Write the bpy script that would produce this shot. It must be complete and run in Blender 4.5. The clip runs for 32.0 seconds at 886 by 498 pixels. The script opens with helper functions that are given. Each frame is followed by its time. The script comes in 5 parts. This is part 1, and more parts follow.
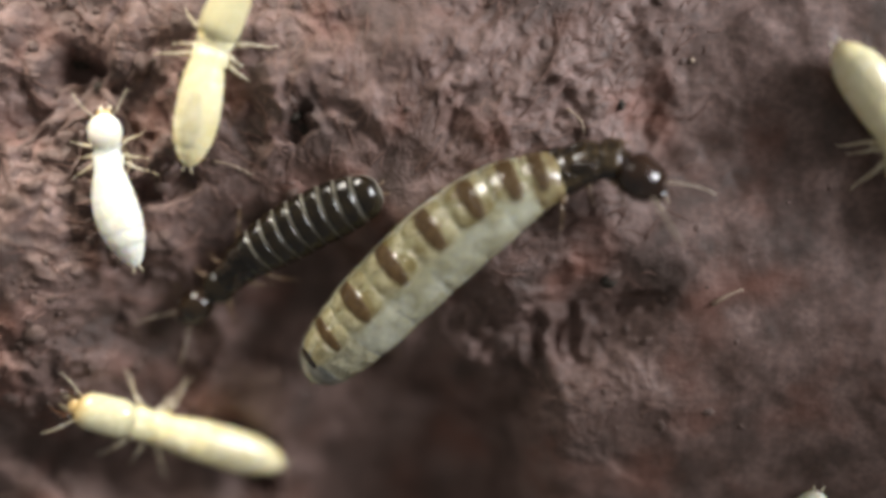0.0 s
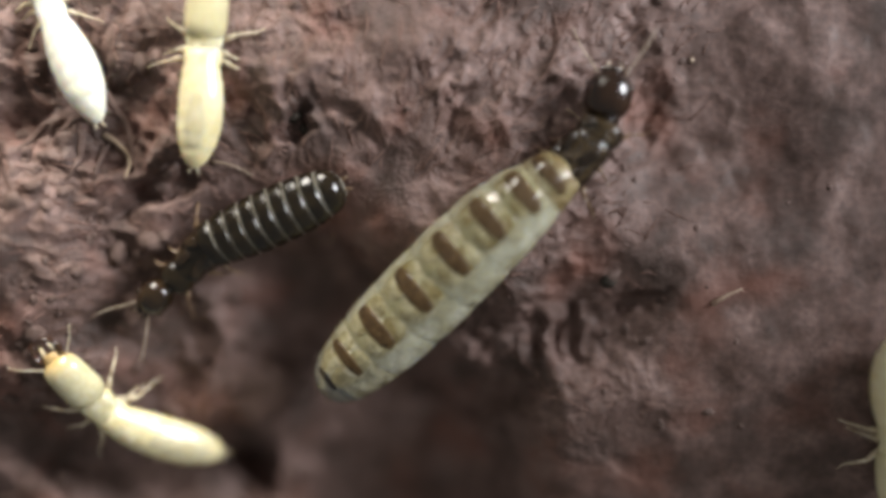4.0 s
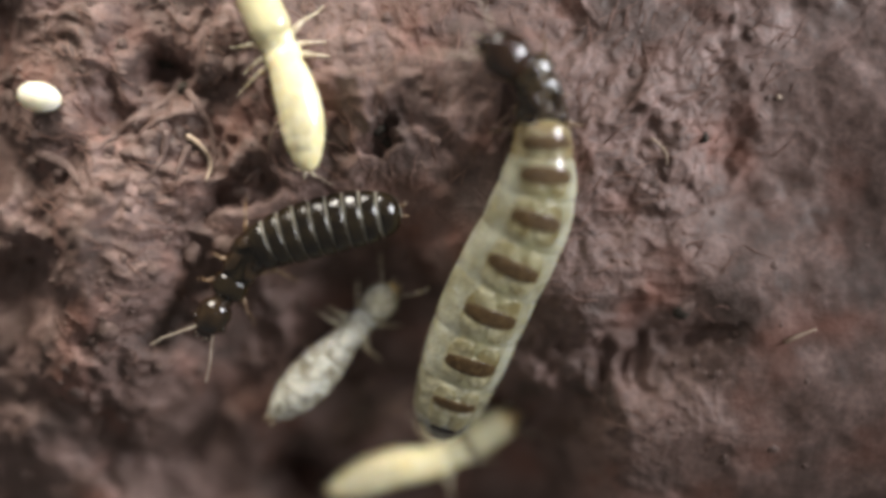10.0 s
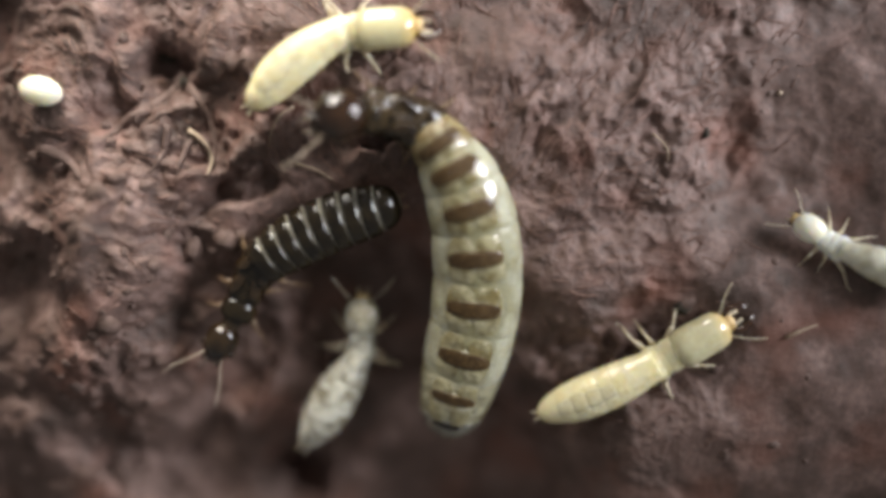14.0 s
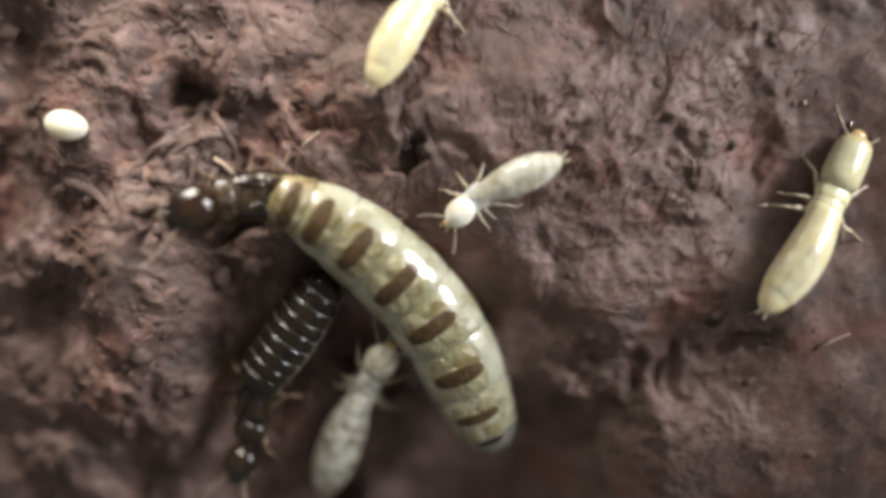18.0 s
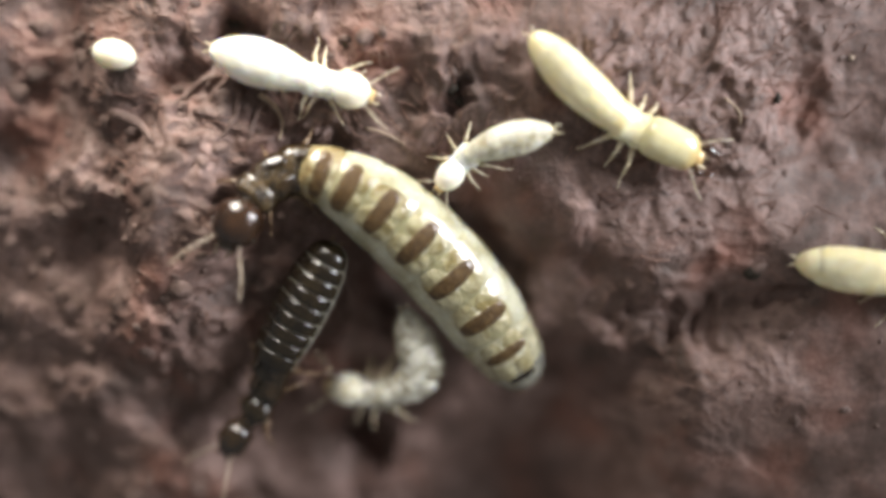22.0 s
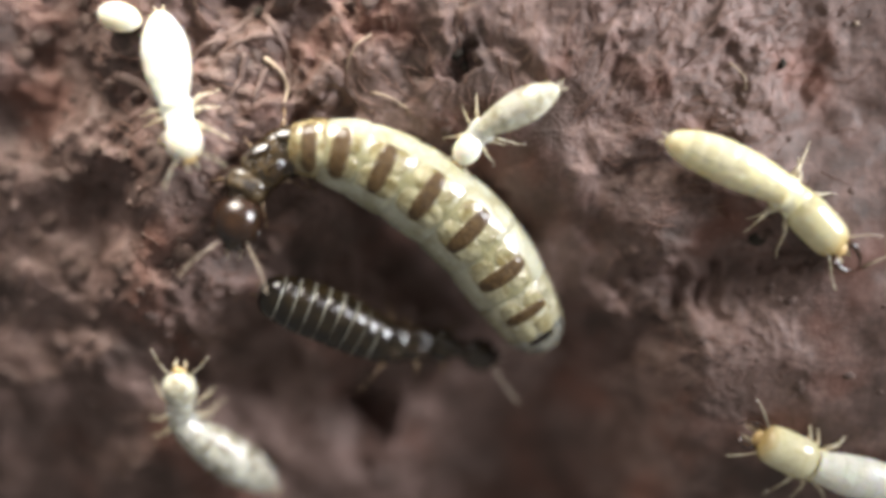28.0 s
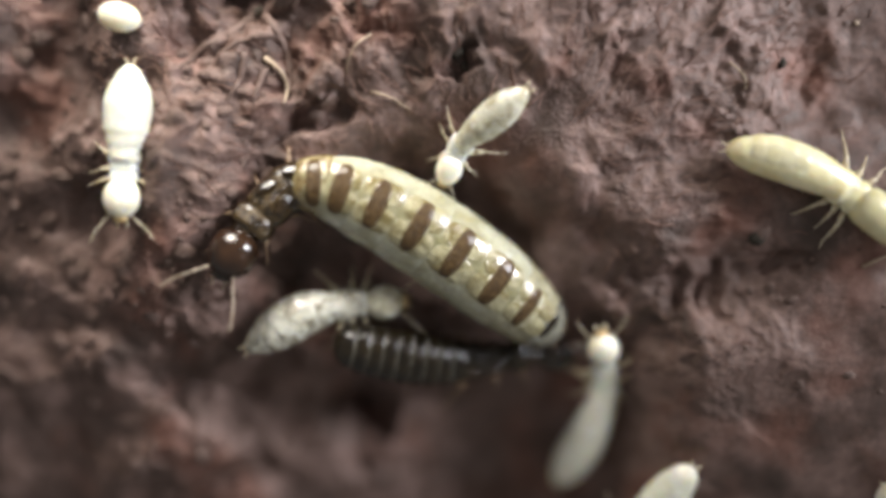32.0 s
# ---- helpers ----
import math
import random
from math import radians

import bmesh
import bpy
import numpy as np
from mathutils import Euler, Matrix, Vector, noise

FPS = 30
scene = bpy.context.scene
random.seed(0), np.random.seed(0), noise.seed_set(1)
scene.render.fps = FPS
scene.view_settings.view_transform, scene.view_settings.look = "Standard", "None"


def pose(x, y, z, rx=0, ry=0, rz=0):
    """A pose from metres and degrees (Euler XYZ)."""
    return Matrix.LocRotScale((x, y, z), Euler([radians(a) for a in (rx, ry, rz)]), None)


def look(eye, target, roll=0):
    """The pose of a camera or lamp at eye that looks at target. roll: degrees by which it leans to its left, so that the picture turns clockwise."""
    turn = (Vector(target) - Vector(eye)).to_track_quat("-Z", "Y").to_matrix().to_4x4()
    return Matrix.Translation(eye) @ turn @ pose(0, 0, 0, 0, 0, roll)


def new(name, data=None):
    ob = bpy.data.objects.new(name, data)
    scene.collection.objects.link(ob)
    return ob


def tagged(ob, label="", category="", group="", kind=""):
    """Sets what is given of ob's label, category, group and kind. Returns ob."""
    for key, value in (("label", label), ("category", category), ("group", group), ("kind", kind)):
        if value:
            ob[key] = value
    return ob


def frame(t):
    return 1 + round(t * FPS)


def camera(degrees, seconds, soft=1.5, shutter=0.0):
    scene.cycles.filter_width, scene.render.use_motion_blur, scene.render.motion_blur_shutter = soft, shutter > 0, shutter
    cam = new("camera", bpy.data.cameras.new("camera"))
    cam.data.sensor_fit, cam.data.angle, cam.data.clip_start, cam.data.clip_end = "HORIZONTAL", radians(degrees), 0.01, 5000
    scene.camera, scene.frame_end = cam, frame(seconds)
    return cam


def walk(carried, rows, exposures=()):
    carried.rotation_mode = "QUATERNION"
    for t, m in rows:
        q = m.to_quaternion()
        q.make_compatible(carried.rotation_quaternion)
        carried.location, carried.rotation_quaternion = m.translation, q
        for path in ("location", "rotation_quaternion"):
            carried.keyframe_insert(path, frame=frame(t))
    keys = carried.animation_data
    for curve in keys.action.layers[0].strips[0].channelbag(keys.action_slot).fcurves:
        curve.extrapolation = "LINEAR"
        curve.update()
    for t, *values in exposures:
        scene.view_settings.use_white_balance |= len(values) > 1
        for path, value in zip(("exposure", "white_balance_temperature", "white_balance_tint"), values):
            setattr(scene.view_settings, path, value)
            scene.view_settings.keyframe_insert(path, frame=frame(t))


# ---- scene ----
MM = 0.001
HEIGHT = 0.03262
cam = camera(49.4, 32.0, soft=4.2)
cam.data.dof.use_dof = True
cam.data.dof.focus_distance = HEIGHT - 0.0003
cam.data.dof.aperture_fstop = 8.0
PATH = [
    (0, pose(-0.000000, -0.000000, HEIGHT, 0, 0, 0.00)),
    (3.5, pose(0.000014, -0.000003, HEIGHT, 0, 0, -0.03)),
    (5.5, pose(-0.000102, 0.000057, HEIGHT, 0, 0, 0.11)),
    (6, pose(-0.000401, 0.000208, HEIGHT, 0, 0, 0.58)),
    (6.5, pose(-0.000541, 0.000306, HEIGHT, 0, 0, 0.86)),
    (7, pose(-0.000742, 0.000451, HEIGHT, 0, 0, 0.78)),
    (7.5, pose(-0.000889, 0.000560, HEIGHT, 0, 0, 0.83)),
    (8, pose(-0.001042, 0.000703, HEIGHT, 0, 0, 0.99)),
    (8.5, pose(-0.001265, 0.000743, HEIGHT, 0, 0, 1.32)),
    (9, pose(-0.001890, 0.000689, HEIGHT, 0, 0, 2.30)),
    (9.5, pose(-0.002389, 0.000634, HEIGHT, 0, 0, 3.06)),
    (10, pose(-0.002596, 0.000571, HEIGHT, 0, 0, 3.47)),
    (10.5, pose(-0.002607, 0.000547, HEIGHT, 0, 0, 3.50)),
    (12, pose(-0.002600, 0.000446, HEIGHT, 0, 0, 3.54)),
    (13, pose(-0.002609, 0.000396, HEIGHT, 0, 0, 3.62)),
    (14, pose(-0.002616, 0.000398, HEIGHT, 0, 0, 3.59)),
    (14.5, pose(-0.002811, 0.000520, HEIGHT, 0, 0, 3.15)),
    (16.5, pose(-0.003166, 0.000609, HEIGHT, 0, 0, 2.65)),
    (17, pose(-0.003230, 0.000594, HEIGHT, 0, 0, 2.77)),
    (17.5, pose(-0.003262, 0.000660, HEIGHT, 0, 0, 2.68)),
    (18, pose(-0.003634, 0.001068, HEIGHT, 0, 0, 1.74)),
    (18.5, pose(-0.003692, 0.001103, HEIGHT, 0, 0, 1.72)),
    (19, pose(-0.004268, 0.000569, HEIGHT, 0, 0, 2.63)),
    (19.5, pose(-0.004411, 0.000583, HEIGHT, 0, 0, 2.82)),
    (20, pose(-0.004421, 0.000518, HEIGHT, 0, 0, 2.87)),
    (20.5, pose(-0.004448, 0.000225, HEIGHT, 0, 0, 3.12)),
    (21, pose(-0.004150, -0.000630, HEIGHT, 0, 0, 3.92)),
    (21.5, pose(-0.004521, -0.001081, HEIGHT, 0, 0, 4.00)),
    (22, pose(-0.004955, -0.000949, HEIGHT, 0, 0, 3.63)),
    (22.5, pose(-0.004987, -0.000990, HEIGHT, 0, 0, 3.71)),
    (23, pose(-0.005104, -0.002017, HEIGHT, 0, 0, 3.73)),
    (23.5, pose(-0.005070, -0.002214, HEIGHT, 0, 0, 3.64)),
    (24, pose(-0.005024, -0.002144, HEIGHT, 0, 0, 3.70)),
    (25.5, pose(-0.005034, -0.002123, HEIGHT, 0, 0, 3.70)),
    (27.5, pose(-0.005031, -0.002149, HEIGHT, 0, 0, 3.77)),
    (32, pose(-0.005031, -0.002168, HEIGHT, 0, 0, 3.76)),
]
walk(cam, PATH, exposures=[(0.0, 0.03), (14.0, 0.05), (18.2, -0.02), (21.0, 0.43), (24.0, 0.48), (30.5, 0.54), (32.0, 0.28)])

# ---- light: two gooseneck lamps over the nest and a dim room ----
world = bpy.data.worlds.new("world")
scene.world = world
world.use_nodes = True
world.node_tree.nodes["Background"].inputs[0].default_value = (0.94, 0.92, 0.89, 1)
world.node_tree.nodes["Background"].inputs[1].default_value = 0.235


def lamp(name, eye, target, radius, watts, cone, color):
    data = bpy.data.lights.new(name, "SPOT")
    data.shadow_soft_size, data.energy, data.color = radius * MM, watts, color
    data.spot_size, data.spot_blend = math.radians(cone), 1.0
    ob = new(name, data)
    ob.matrix_world = look([v * MM for v in eye], [v * MM for v in target])
    return ob


lamp("gooseneck_lamp_near", (-18, 31, 14), (-12.2, 2.6, 0), 11, 0.184, 43, (1.0, 0.94, 0.85))
lamp("gooseneck_lamp_far", (54, 28, 33), (1.0, 8.0, 0), 14, 0.35, 42, (0.96, 0.975, 1.02))

# ---- materials ----
def material(name, base, rough=0.5, spots=None, size=1.0, amount=0.5, bump=0.0, bump_size=0.2, sss=0.0, coat=0.0, fine=None, spec=0.5, coat_rough=0.06, deep=1.0):
    """A surface of two colours mixed by noise at two scales; sizes in millimetres."""
    m = bpy.data.materials.new(name)
    m.use_nodes = True
    nt = m.node_tree
    bsdf = nt.nodes["Principled BSDF"]
    coord = nt.nodes.new("ShaderNodeTexCoord")
    who = nt.nodes.new("ShaderNodeObjectInfo")
    shift = nt.nodes.new("ShaderNodeVectorMath")
    nt.links.new(coord.outputs["Object"], shift.inputs[0])
    nt.links.new(who.outputs["Random"], shift.inputs[1])
    def noise_node(mm, detail=4.0):
        n = nt.nodes.new("ShaderNodeTexNoise")
        n.inputs["Scale"].default_value = 1.0 / (mm * MM)
        n.inputs["Detail"].default_value = detail
        nt.links.new(shift.outputs["Vector"], n.inputs["Vector"])
        return n
    big = noise_node(size)
    ramp = nt.nodes.new("ShaderNodeValToRGB")
    ramp.color_ramp.elements[0].position, ramp.color_ramp.elements[1].position = 0.5 - 0.22 / max(amount, 0.05) * 0.5, 0.5 + 0.22 / max(amount, 0.05) * 0.5
    ramp.color_ramp.elements[0].color = (*base, 1)
    ramp.color_ramp.elements[1].color = (*(spots or [v * 0.8 for v in base]), 1)
    nt.links.new(big.outputs["Fac"], ramp.inputs["Fac"])
    small = noise_node(size * 0.18, 6.0)
    mix = nt.nodes.new("ShaderNodeMix")
    mix.data_type, mix.blend_type = "RGBA", "OVERLAY"
    mix.inputs["Factor"].default_value = 0.35 if fine is None else fine
    nt.links.new(ramp.outputs["Color"], mix.inputs[6])
    nt.links.new(small.outputs["Fac"], mix.inputs[7])
    nt.links.new(mix.outputs[2], bsdf.inputs["Base Color"])
    rr = nt.nodes.new("ShaderNodeMapRange")
    rr.inputs["To Min"].default_value, rr.inputs["To Max"].default_value = rough * 0.75, min(1.0, rough * 1.25)
    nt.links.new(small.outputs["Fac"], rr.inputs["Value"])
    nt.links.new(rr.outputs["Result"], bsdf.inputs["Roughness"])
    bsdf.inputs["Specular IOR Level"].default_value = spec
    if sss:
        bsdf.inputs["Subsurface Weight"].default_value = sss
        bsdf.inputs["Subsurface Radius"].default_value = (0.9, 0.7, 0.35)
        bsdf.inputs["Subsurface Scale"].default_value = 0.35 * MM
    if coat:
        bsdf.inputs["Coat Weight"].default_value = coat
        bsdf.inputs["Coat Roughness"].default_value = coat_rough
    if bump:
        b = nt.nodes.new("ShaderNodeBump")
        b.inputs["Strength"].default_value, b.inputs["Distance"].default_value = bump, 0.08 * deep * MM
        nt.links.new(noise_node(bump_size, 5.0).outputs["Fac"], b.inputs["Height"])
        nt.links.new(b.outputs["Normal"], bsdf.inputs["Normal"])
    return m


def soil_material():
    """Reddish nest soil: drier and wetter patches, rusty stains, grains."""
    m = material("soil", (0.185, 0.1195, 0.103), 0.6, (0.088, 0.052, 0.041), 1.2, 0.8, bump=0.9, bump_size=0.13, fine=0.75, spec=0.4)
    nt = m.node_tree
    bsdf = nt.nodes["Principled BSDF"]
    plain = bsdf.inputs["Base Color"].links[0].from_socket
    coord = nt.nodes.new("ShaderNodeTexCoord")
    split, grain = nt.nodes.new("ShaderNodeSeparateXYZ"), nt.nodes.new("ShaderNodeMapRange")
    nt.links.new(coord.outputs["Object"], split.inputs[0])
    nt.links.new(split.outputs["X"], grain.inputs["Value"])
    for key, value in (("From Min", 4.5 * MM), ("From Max", 9.0 * MM), ("To Min", 0.9), ("To Max", 0.25)):
        grain.inputs[key].default_value = value
    nt.links.new(grain.outputs["Result"], bsdf.inputs["Normal"].links[0].from_node.inputs["Strength"])
    stain = nt.nodes.new("ShaderNodeTexNoise")
    stain.inputs["Scale"].default_value, stain.inputs["Detail"].default_value = 1 / (3.2 * MM), 3
    nt.links.new(coord.outputs["Object"], stain.inputs["Vector"])
    ramp = nt.nodes.new("ShaderNodeValToRGB")
    ramp.color_ramp.elements[0].position, ramp.color_ramp.elements[1].position = 0.52, 0.68
    ramp.color_ramp.elements[0].color, ramp.color_ramp.elements[1].color = (0, 0, 0, 1), (0.5, 0.5, 0.5, 1)
    nt.links.new(stain.outputs["Fac"], ramp.inputs["Fac"])
    mix = nt.nodes.new("ShaderNodeMix")
    mix.data_type = "RGBA"
    nt.links.new(ramp.outputs["Color"], mix.inputs["Factor"])
    nt.links.new(plain, mix.inputs[6])
    mix.inputs[7].default_value = (0.20, 0.078, 0.052, 1)
    humus = nt.nodes.new("ShaderNodeTexNoise")
    humus.inputs["Scale"].default_value, humus.inputs["Detail"].default_value = 1 / (2.3 * MM), 4
    shift = nt.nodes.new("ShaderNodeVectorMath")
    shift.inputs[1].default_value = (0.03, 0.02, 0.01)
    nt.links.new(coord.outputs["Object"], shift.inputs[0])
    nt.links.new(shift.outputs["Vector"], humus.inputs["Vector"])
    dark = nt.nodes.new("ShaderNodeValToRGB")
    dark.color_ramp.elements[0].position, dark.color_ramp.elements[1].position = 0.50, 0.68
    dark.color_ramp.elements[0].color, dark.color_ramp.elements[1].color = (0, 0, 0, 1), (0.7, 0.7, 0.7, 1)
    nt.links.new(humus.outputs["Fac"], dark.inputs["Fac"])
    over = nt.nodes.new("ShaderNodeMix")
    over.data_type = "RGBA"
    nt.links.new(dark.outputs["Color"], over.inputs["Factor"])
    nt.links.new(mix.outputs[2], over.inputs[6])
    over.inputs[7].default_value = (0.045, 0.030, 0.024, 1)
    nt.links.new(over.outputs[2], bsdf.inputs["Base Color"])
    return m


SOIL = soil_material()
CRUMB = material("crumb", (0.15, 0.096, 0.080), 0.65, (0.085, 0.050, 0.038), 0.8, 0.8, bump=0.8, bump_size=0.12, fine=0.6)
FELT = material("felted_fibre", (0.235, 0.145, 0.118), 0.7, (0.15, 0.085, 0.066), 0.9, 0.8, spec=0.3)
STONE = material("dark_stone", (0.030, 0.026, 0.020), 0.85, (0.06, 0.05, 0.04), 0.4, 0.8, bump=0.8, spec=0.2)
FIBRE = material("fibre", (0.42, 0.33, 0.24), 0.6, (0.22, 0.15, 0.10), 0.6, 0.6)
EGG = material("egg", (0.86, 0.84, 0.74), 0.25, (0.88, 0.80, 0.52), 0.9, 0.6, sss=0.4, coat=0.5)
MEMBRANE = material("membrane", (0.44, 0.435, 0.335), 0.30, (0.29, 0.275, 0.175), 1.0, 0.85, bump=1.0, bump_size=0.5, sss=0.5, coat=1.0, coat_rough=0.05, deep=1.6)


def along_back(m, back, lo, hi):
    """Lets the darker middle of the back show through a skin; lo and hi in millimetres from the midline."""
    nt = m.node_tree
    bsdf = nt.nodes["Principled BSDF"]
    plain = bsdf.inputs["Base Color"].links[0].from_socket
    coord, split, aside, reach, mix = (nt.nodes.new("ShaderNode" + k) for k in ("TexCoord", "SeparateXYZ", "Math", "MapRange", "Mix"))
    aside.operation, reach.interpolation_type, mix.data_type = "ABSOLUTE", "SMOOTHSTEP", "RGBA"
    nt.links.new(coord.outputs["Object"], split.inputs[0])
    nt.links.new(split.outputs["Y"], aside.inputs[0])
    nt.links.new(aside.outputs[0], reach.inputs["Value"])
    reach.inputs["From Min"].default_value, reach.inputs["From Max"].default_value = lo * MM, hi * MM
    nt.links.new(reach.outputs["Result"], mix.inputs["Factor"])
    mix.inputs[6].default_value = (*back, 1)
    nt.links.new(plain, mix.inputs[7])
    nt.links.new(mix.outputs[2], bsdf.inputs["Base Color"])


along_back(MEMBRANE, (0.245, 0.225, 0.120), 0.35, 1.25)
PATCH = material("membrane_patch", (0.165, 0.13, 0.05), 0.2, (0.36, 0.33, 0.20), 0.7, 0.85, bump=1.0, bump_size=0.45, sss=0.1, coat=0.9, coat_rough=0.06, deep=2.2)
TIP = material("tail_tip", (0.13, 0.13, 0.11), 0.2, (0.26, 0.25, 0.20), 0.4, 0.7, bump=1.0, bump_size=0.25, sss=0.2, coat=1.0)
RIM = material("plate_rim", (0.52, 0.49, 0.36), 0.08, (0.26, 0.22, 0.10), 0.45, 0.9, bump=1.2, bump_size=0.35, sss=0.3, coat=1.0, deep=1.8)
TAIL = material("tail_skin", (0.19, 0.175, 0.11), 0.25, (0.40, 0.375, 0.25), 0.7, 0.8, bump=1.0, bump_size=0.4, sss=0.3, coat=1.0, coat_rough=0.05, deep=2.4)
COLLAR = material("collar_skin", (0.13, 0.085, 0.030), 0.25, (0.30, 0.25, 0.13), 0.5, 0.8, bump=1.0, bump_size=0.3, sss=0.2, coat=0.9, coat_rough=0.08, deep=1.6)
GUT = material("gut", (0.62, 0.54, 0.32), 0.26, (0.70, 0.63, 0.42), 0.5, 0.8, sss=0.3, coat=0.4)
CLOUDY = material("cloudy_cuticle", (0.70, 0.69, 0.57), 0.18, (0.40, 0.36, 0.25), 0.5, 0.8, bump=0.8, bump_size=0.4, sss=0.4, coat=0.9, deep=1.6)
GLASSY = material("glassy_cuticle", (0.58, 0.57, 0.49), 0.15, (0.23, 0.21, 0.155), 0.6, 0.9, bump=0.8, bump_size=0.45, sss=0.35, coat=1.0, deep=1.6)
PLATE = material("plate", (0.048, 0.026, 0.008), 0.36, (0.088, 0.052, 0.018), 0.2, 0.8, bump=0.8, bump_size=0.09, coat=0.4, spec=0.2, coat_rough=0.03, deep=1.4)
CHITIN = material("dark_chitin", (0.007, 0.004, 0.002), 0.14, (0.026, 0.015, 0.006), 0.5, 0.6, bump=0.7, bump_size=0.3, coat=0.6, spec=0.3, deep=1.3)
BAND = material("band", (0.23, 0.22, 0.18), 0.3, (0.10, 0.09, 0.07), 0.5, 0.7, sss=0.1, coat=0.6)
KINGPLATE = material("king_plate", (0.007, 0.005, 0.003), 0.17, (0.016, 0.011, 0.005), 0.5, 0.8, bump=0.5, bump_size=0.25, coat=0.45, spec=0.2, coat_rough=0.04)
PALE = material("pale_cuticle", (0.88, 0.87, 0.77), 0.22, (0.76, 0.74, 0.61), 0.6, 0.7, bump=0.7, bump_size=0.45, sss=0.6, coat=0.8, deep=1.5)
PALEHEAD = material("pale_head", (0.87, 0.85, 0.74), 0.22, (0.78, 0.74, 0.60), 0.6, 0.7, bump=0.3, bump_size=0.3, sss=0.5, coat=0.6)
CREAM = material("cream_cuticle", (0.87, 0.80, 0.53), 0.22, (0.77, 0.67, 0.37), 0.8, 0.7, bump=0.6, bump_size=0.45, sss=0.4, coat=0.7, deep=1.5)
LIPS = material("lips", (0.62, 0.44, 0.20), 0.3, (0.50, 0.33, 0.13), 0.3, 0.6, coat=0.3)
MANDIBLE = material("mandible", (0.030, 0.012, 0.006), 0.12, (0.06, 0.024, 0.010), 0.3, 0.6, coat=0.8)
LIMB = material("pale_limb", (0.66, 0.59, 0.44), 0.4, (0.44, 0.36, 0.24), 0.3, 0.6, sss=0.2)
DARKLIMB = material("dark_limb", (0.10, 0.055, 0.028), 0.35, (0.20, 0.13, 0.07), 0.3, 0.6, coat=0.2)
ROYALHEAD = material("royal_head", (0.012, 0.0055, 0.003), 0.16, (0.028, 0.013, 0.006), 0.6, 0.7, bump=0.7, bump_size=0.45, coat=0.6, spec=0.3, deep=1.5)
NOTUM = material("thorax_plate", (0.016, 0.010, 0.004), 0.18, (0.060, 0.038, 0.015), 0.32, 0.8, bump=1.2, bump_size=0.26, coat=0.6, coat_rough=0.05, spec=0.3, deep=1.4)


def two_tone(name, rear, front, lo, hi):
    """A soldier's head: pale behind, deeper amber towards the jaws; lo and hi in millimetres along the head."""
    m = material(name, rear, 0.18, [0.92 * v for v in rear], 1.0, 0.6, sss=0.3, coat=0.8)
    nt = m.node_tree
    bsdf = nt.nodes["Principled BSDF"]
    plain = bsdf.inputs["Base Color"].links[0].from_socket
    coord, split, along, mix = (nt.nodes.new("ShaderNode" + k) for k in ("TexCoord", "SeparateXYZ", "MapRange", "Mix"))
    nt.links.new(coord.outputs["Object"], split.inputs[0])
    nt.links.new(split.outputs["X"], along.inputs["Value"])
    along.inputs["From Min"].default_value, along.inputs["From Max"].default_value = lo * MM, hi * MM
    along.interpolation_type = "SMOOTHSTEP"
    mix.data_type = "RGBA"
    nt.links.new(along.outputs["Result"], mix.inputs["Factor"])
    nt.links.new(plain, mix.inputs[6])
    mix.inputs[7].default_value = (*front, 1)
    nt.links.new(mix.outputs[2], bsdf.inputs["Base Color"])
    return m


AMBER = two_tone("amber_head", (0.68, 0.63, 0.40), (0.54, 0.35, 0.11), 0.4, 1.25)
ORANGE = two_tone("orange_head", (0.68, 0.62, 0.37), (0.52, 0.34, 0.10), 0.3, 1.2)
FEELER = material("feeler", (0.50, 0.43, 0.35), 0.4, (0.34, 0.26, 0.18), 0.2, 0.6)

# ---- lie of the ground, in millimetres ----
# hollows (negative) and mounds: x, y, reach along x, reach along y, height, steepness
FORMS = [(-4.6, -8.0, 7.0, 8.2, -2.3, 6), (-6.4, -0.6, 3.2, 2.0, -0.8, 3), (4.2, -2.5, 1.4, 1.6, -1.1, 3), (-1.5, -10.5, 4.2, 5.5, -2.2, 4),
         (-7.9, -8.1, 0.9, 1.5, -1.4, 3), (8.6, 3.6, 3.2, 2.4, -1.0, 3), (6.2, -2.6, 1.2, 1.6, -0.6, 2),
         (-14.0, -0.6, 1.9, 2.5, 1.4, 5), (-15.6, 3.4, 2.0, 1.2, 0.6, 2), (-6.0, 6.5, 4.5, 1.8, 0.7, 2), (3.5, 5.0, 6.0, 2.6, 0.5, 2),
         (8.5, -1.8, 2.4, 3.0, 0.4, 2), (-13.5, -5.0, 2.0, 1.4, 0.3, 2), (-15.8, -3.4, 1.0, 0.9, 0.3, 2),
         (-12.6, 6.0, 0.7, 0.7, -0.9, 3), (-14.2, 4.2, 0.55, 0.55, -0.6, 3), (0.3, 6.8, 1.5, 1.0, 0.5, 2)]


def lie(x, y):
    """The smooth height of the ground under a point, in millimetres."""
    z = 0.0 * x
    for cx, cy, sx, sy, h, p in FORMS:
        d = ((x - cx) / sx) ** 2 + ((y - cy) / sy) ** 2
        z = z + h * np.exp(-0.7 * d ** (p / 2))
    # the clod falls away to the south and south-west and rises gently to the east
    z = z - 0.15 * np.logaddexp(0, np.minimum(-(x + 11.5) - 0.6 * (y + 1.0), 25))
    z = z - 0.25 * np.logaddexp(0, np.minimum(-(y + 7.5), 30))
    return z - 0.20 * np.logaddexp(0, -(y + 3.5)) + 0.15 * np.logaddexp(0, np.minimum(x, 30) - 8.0)


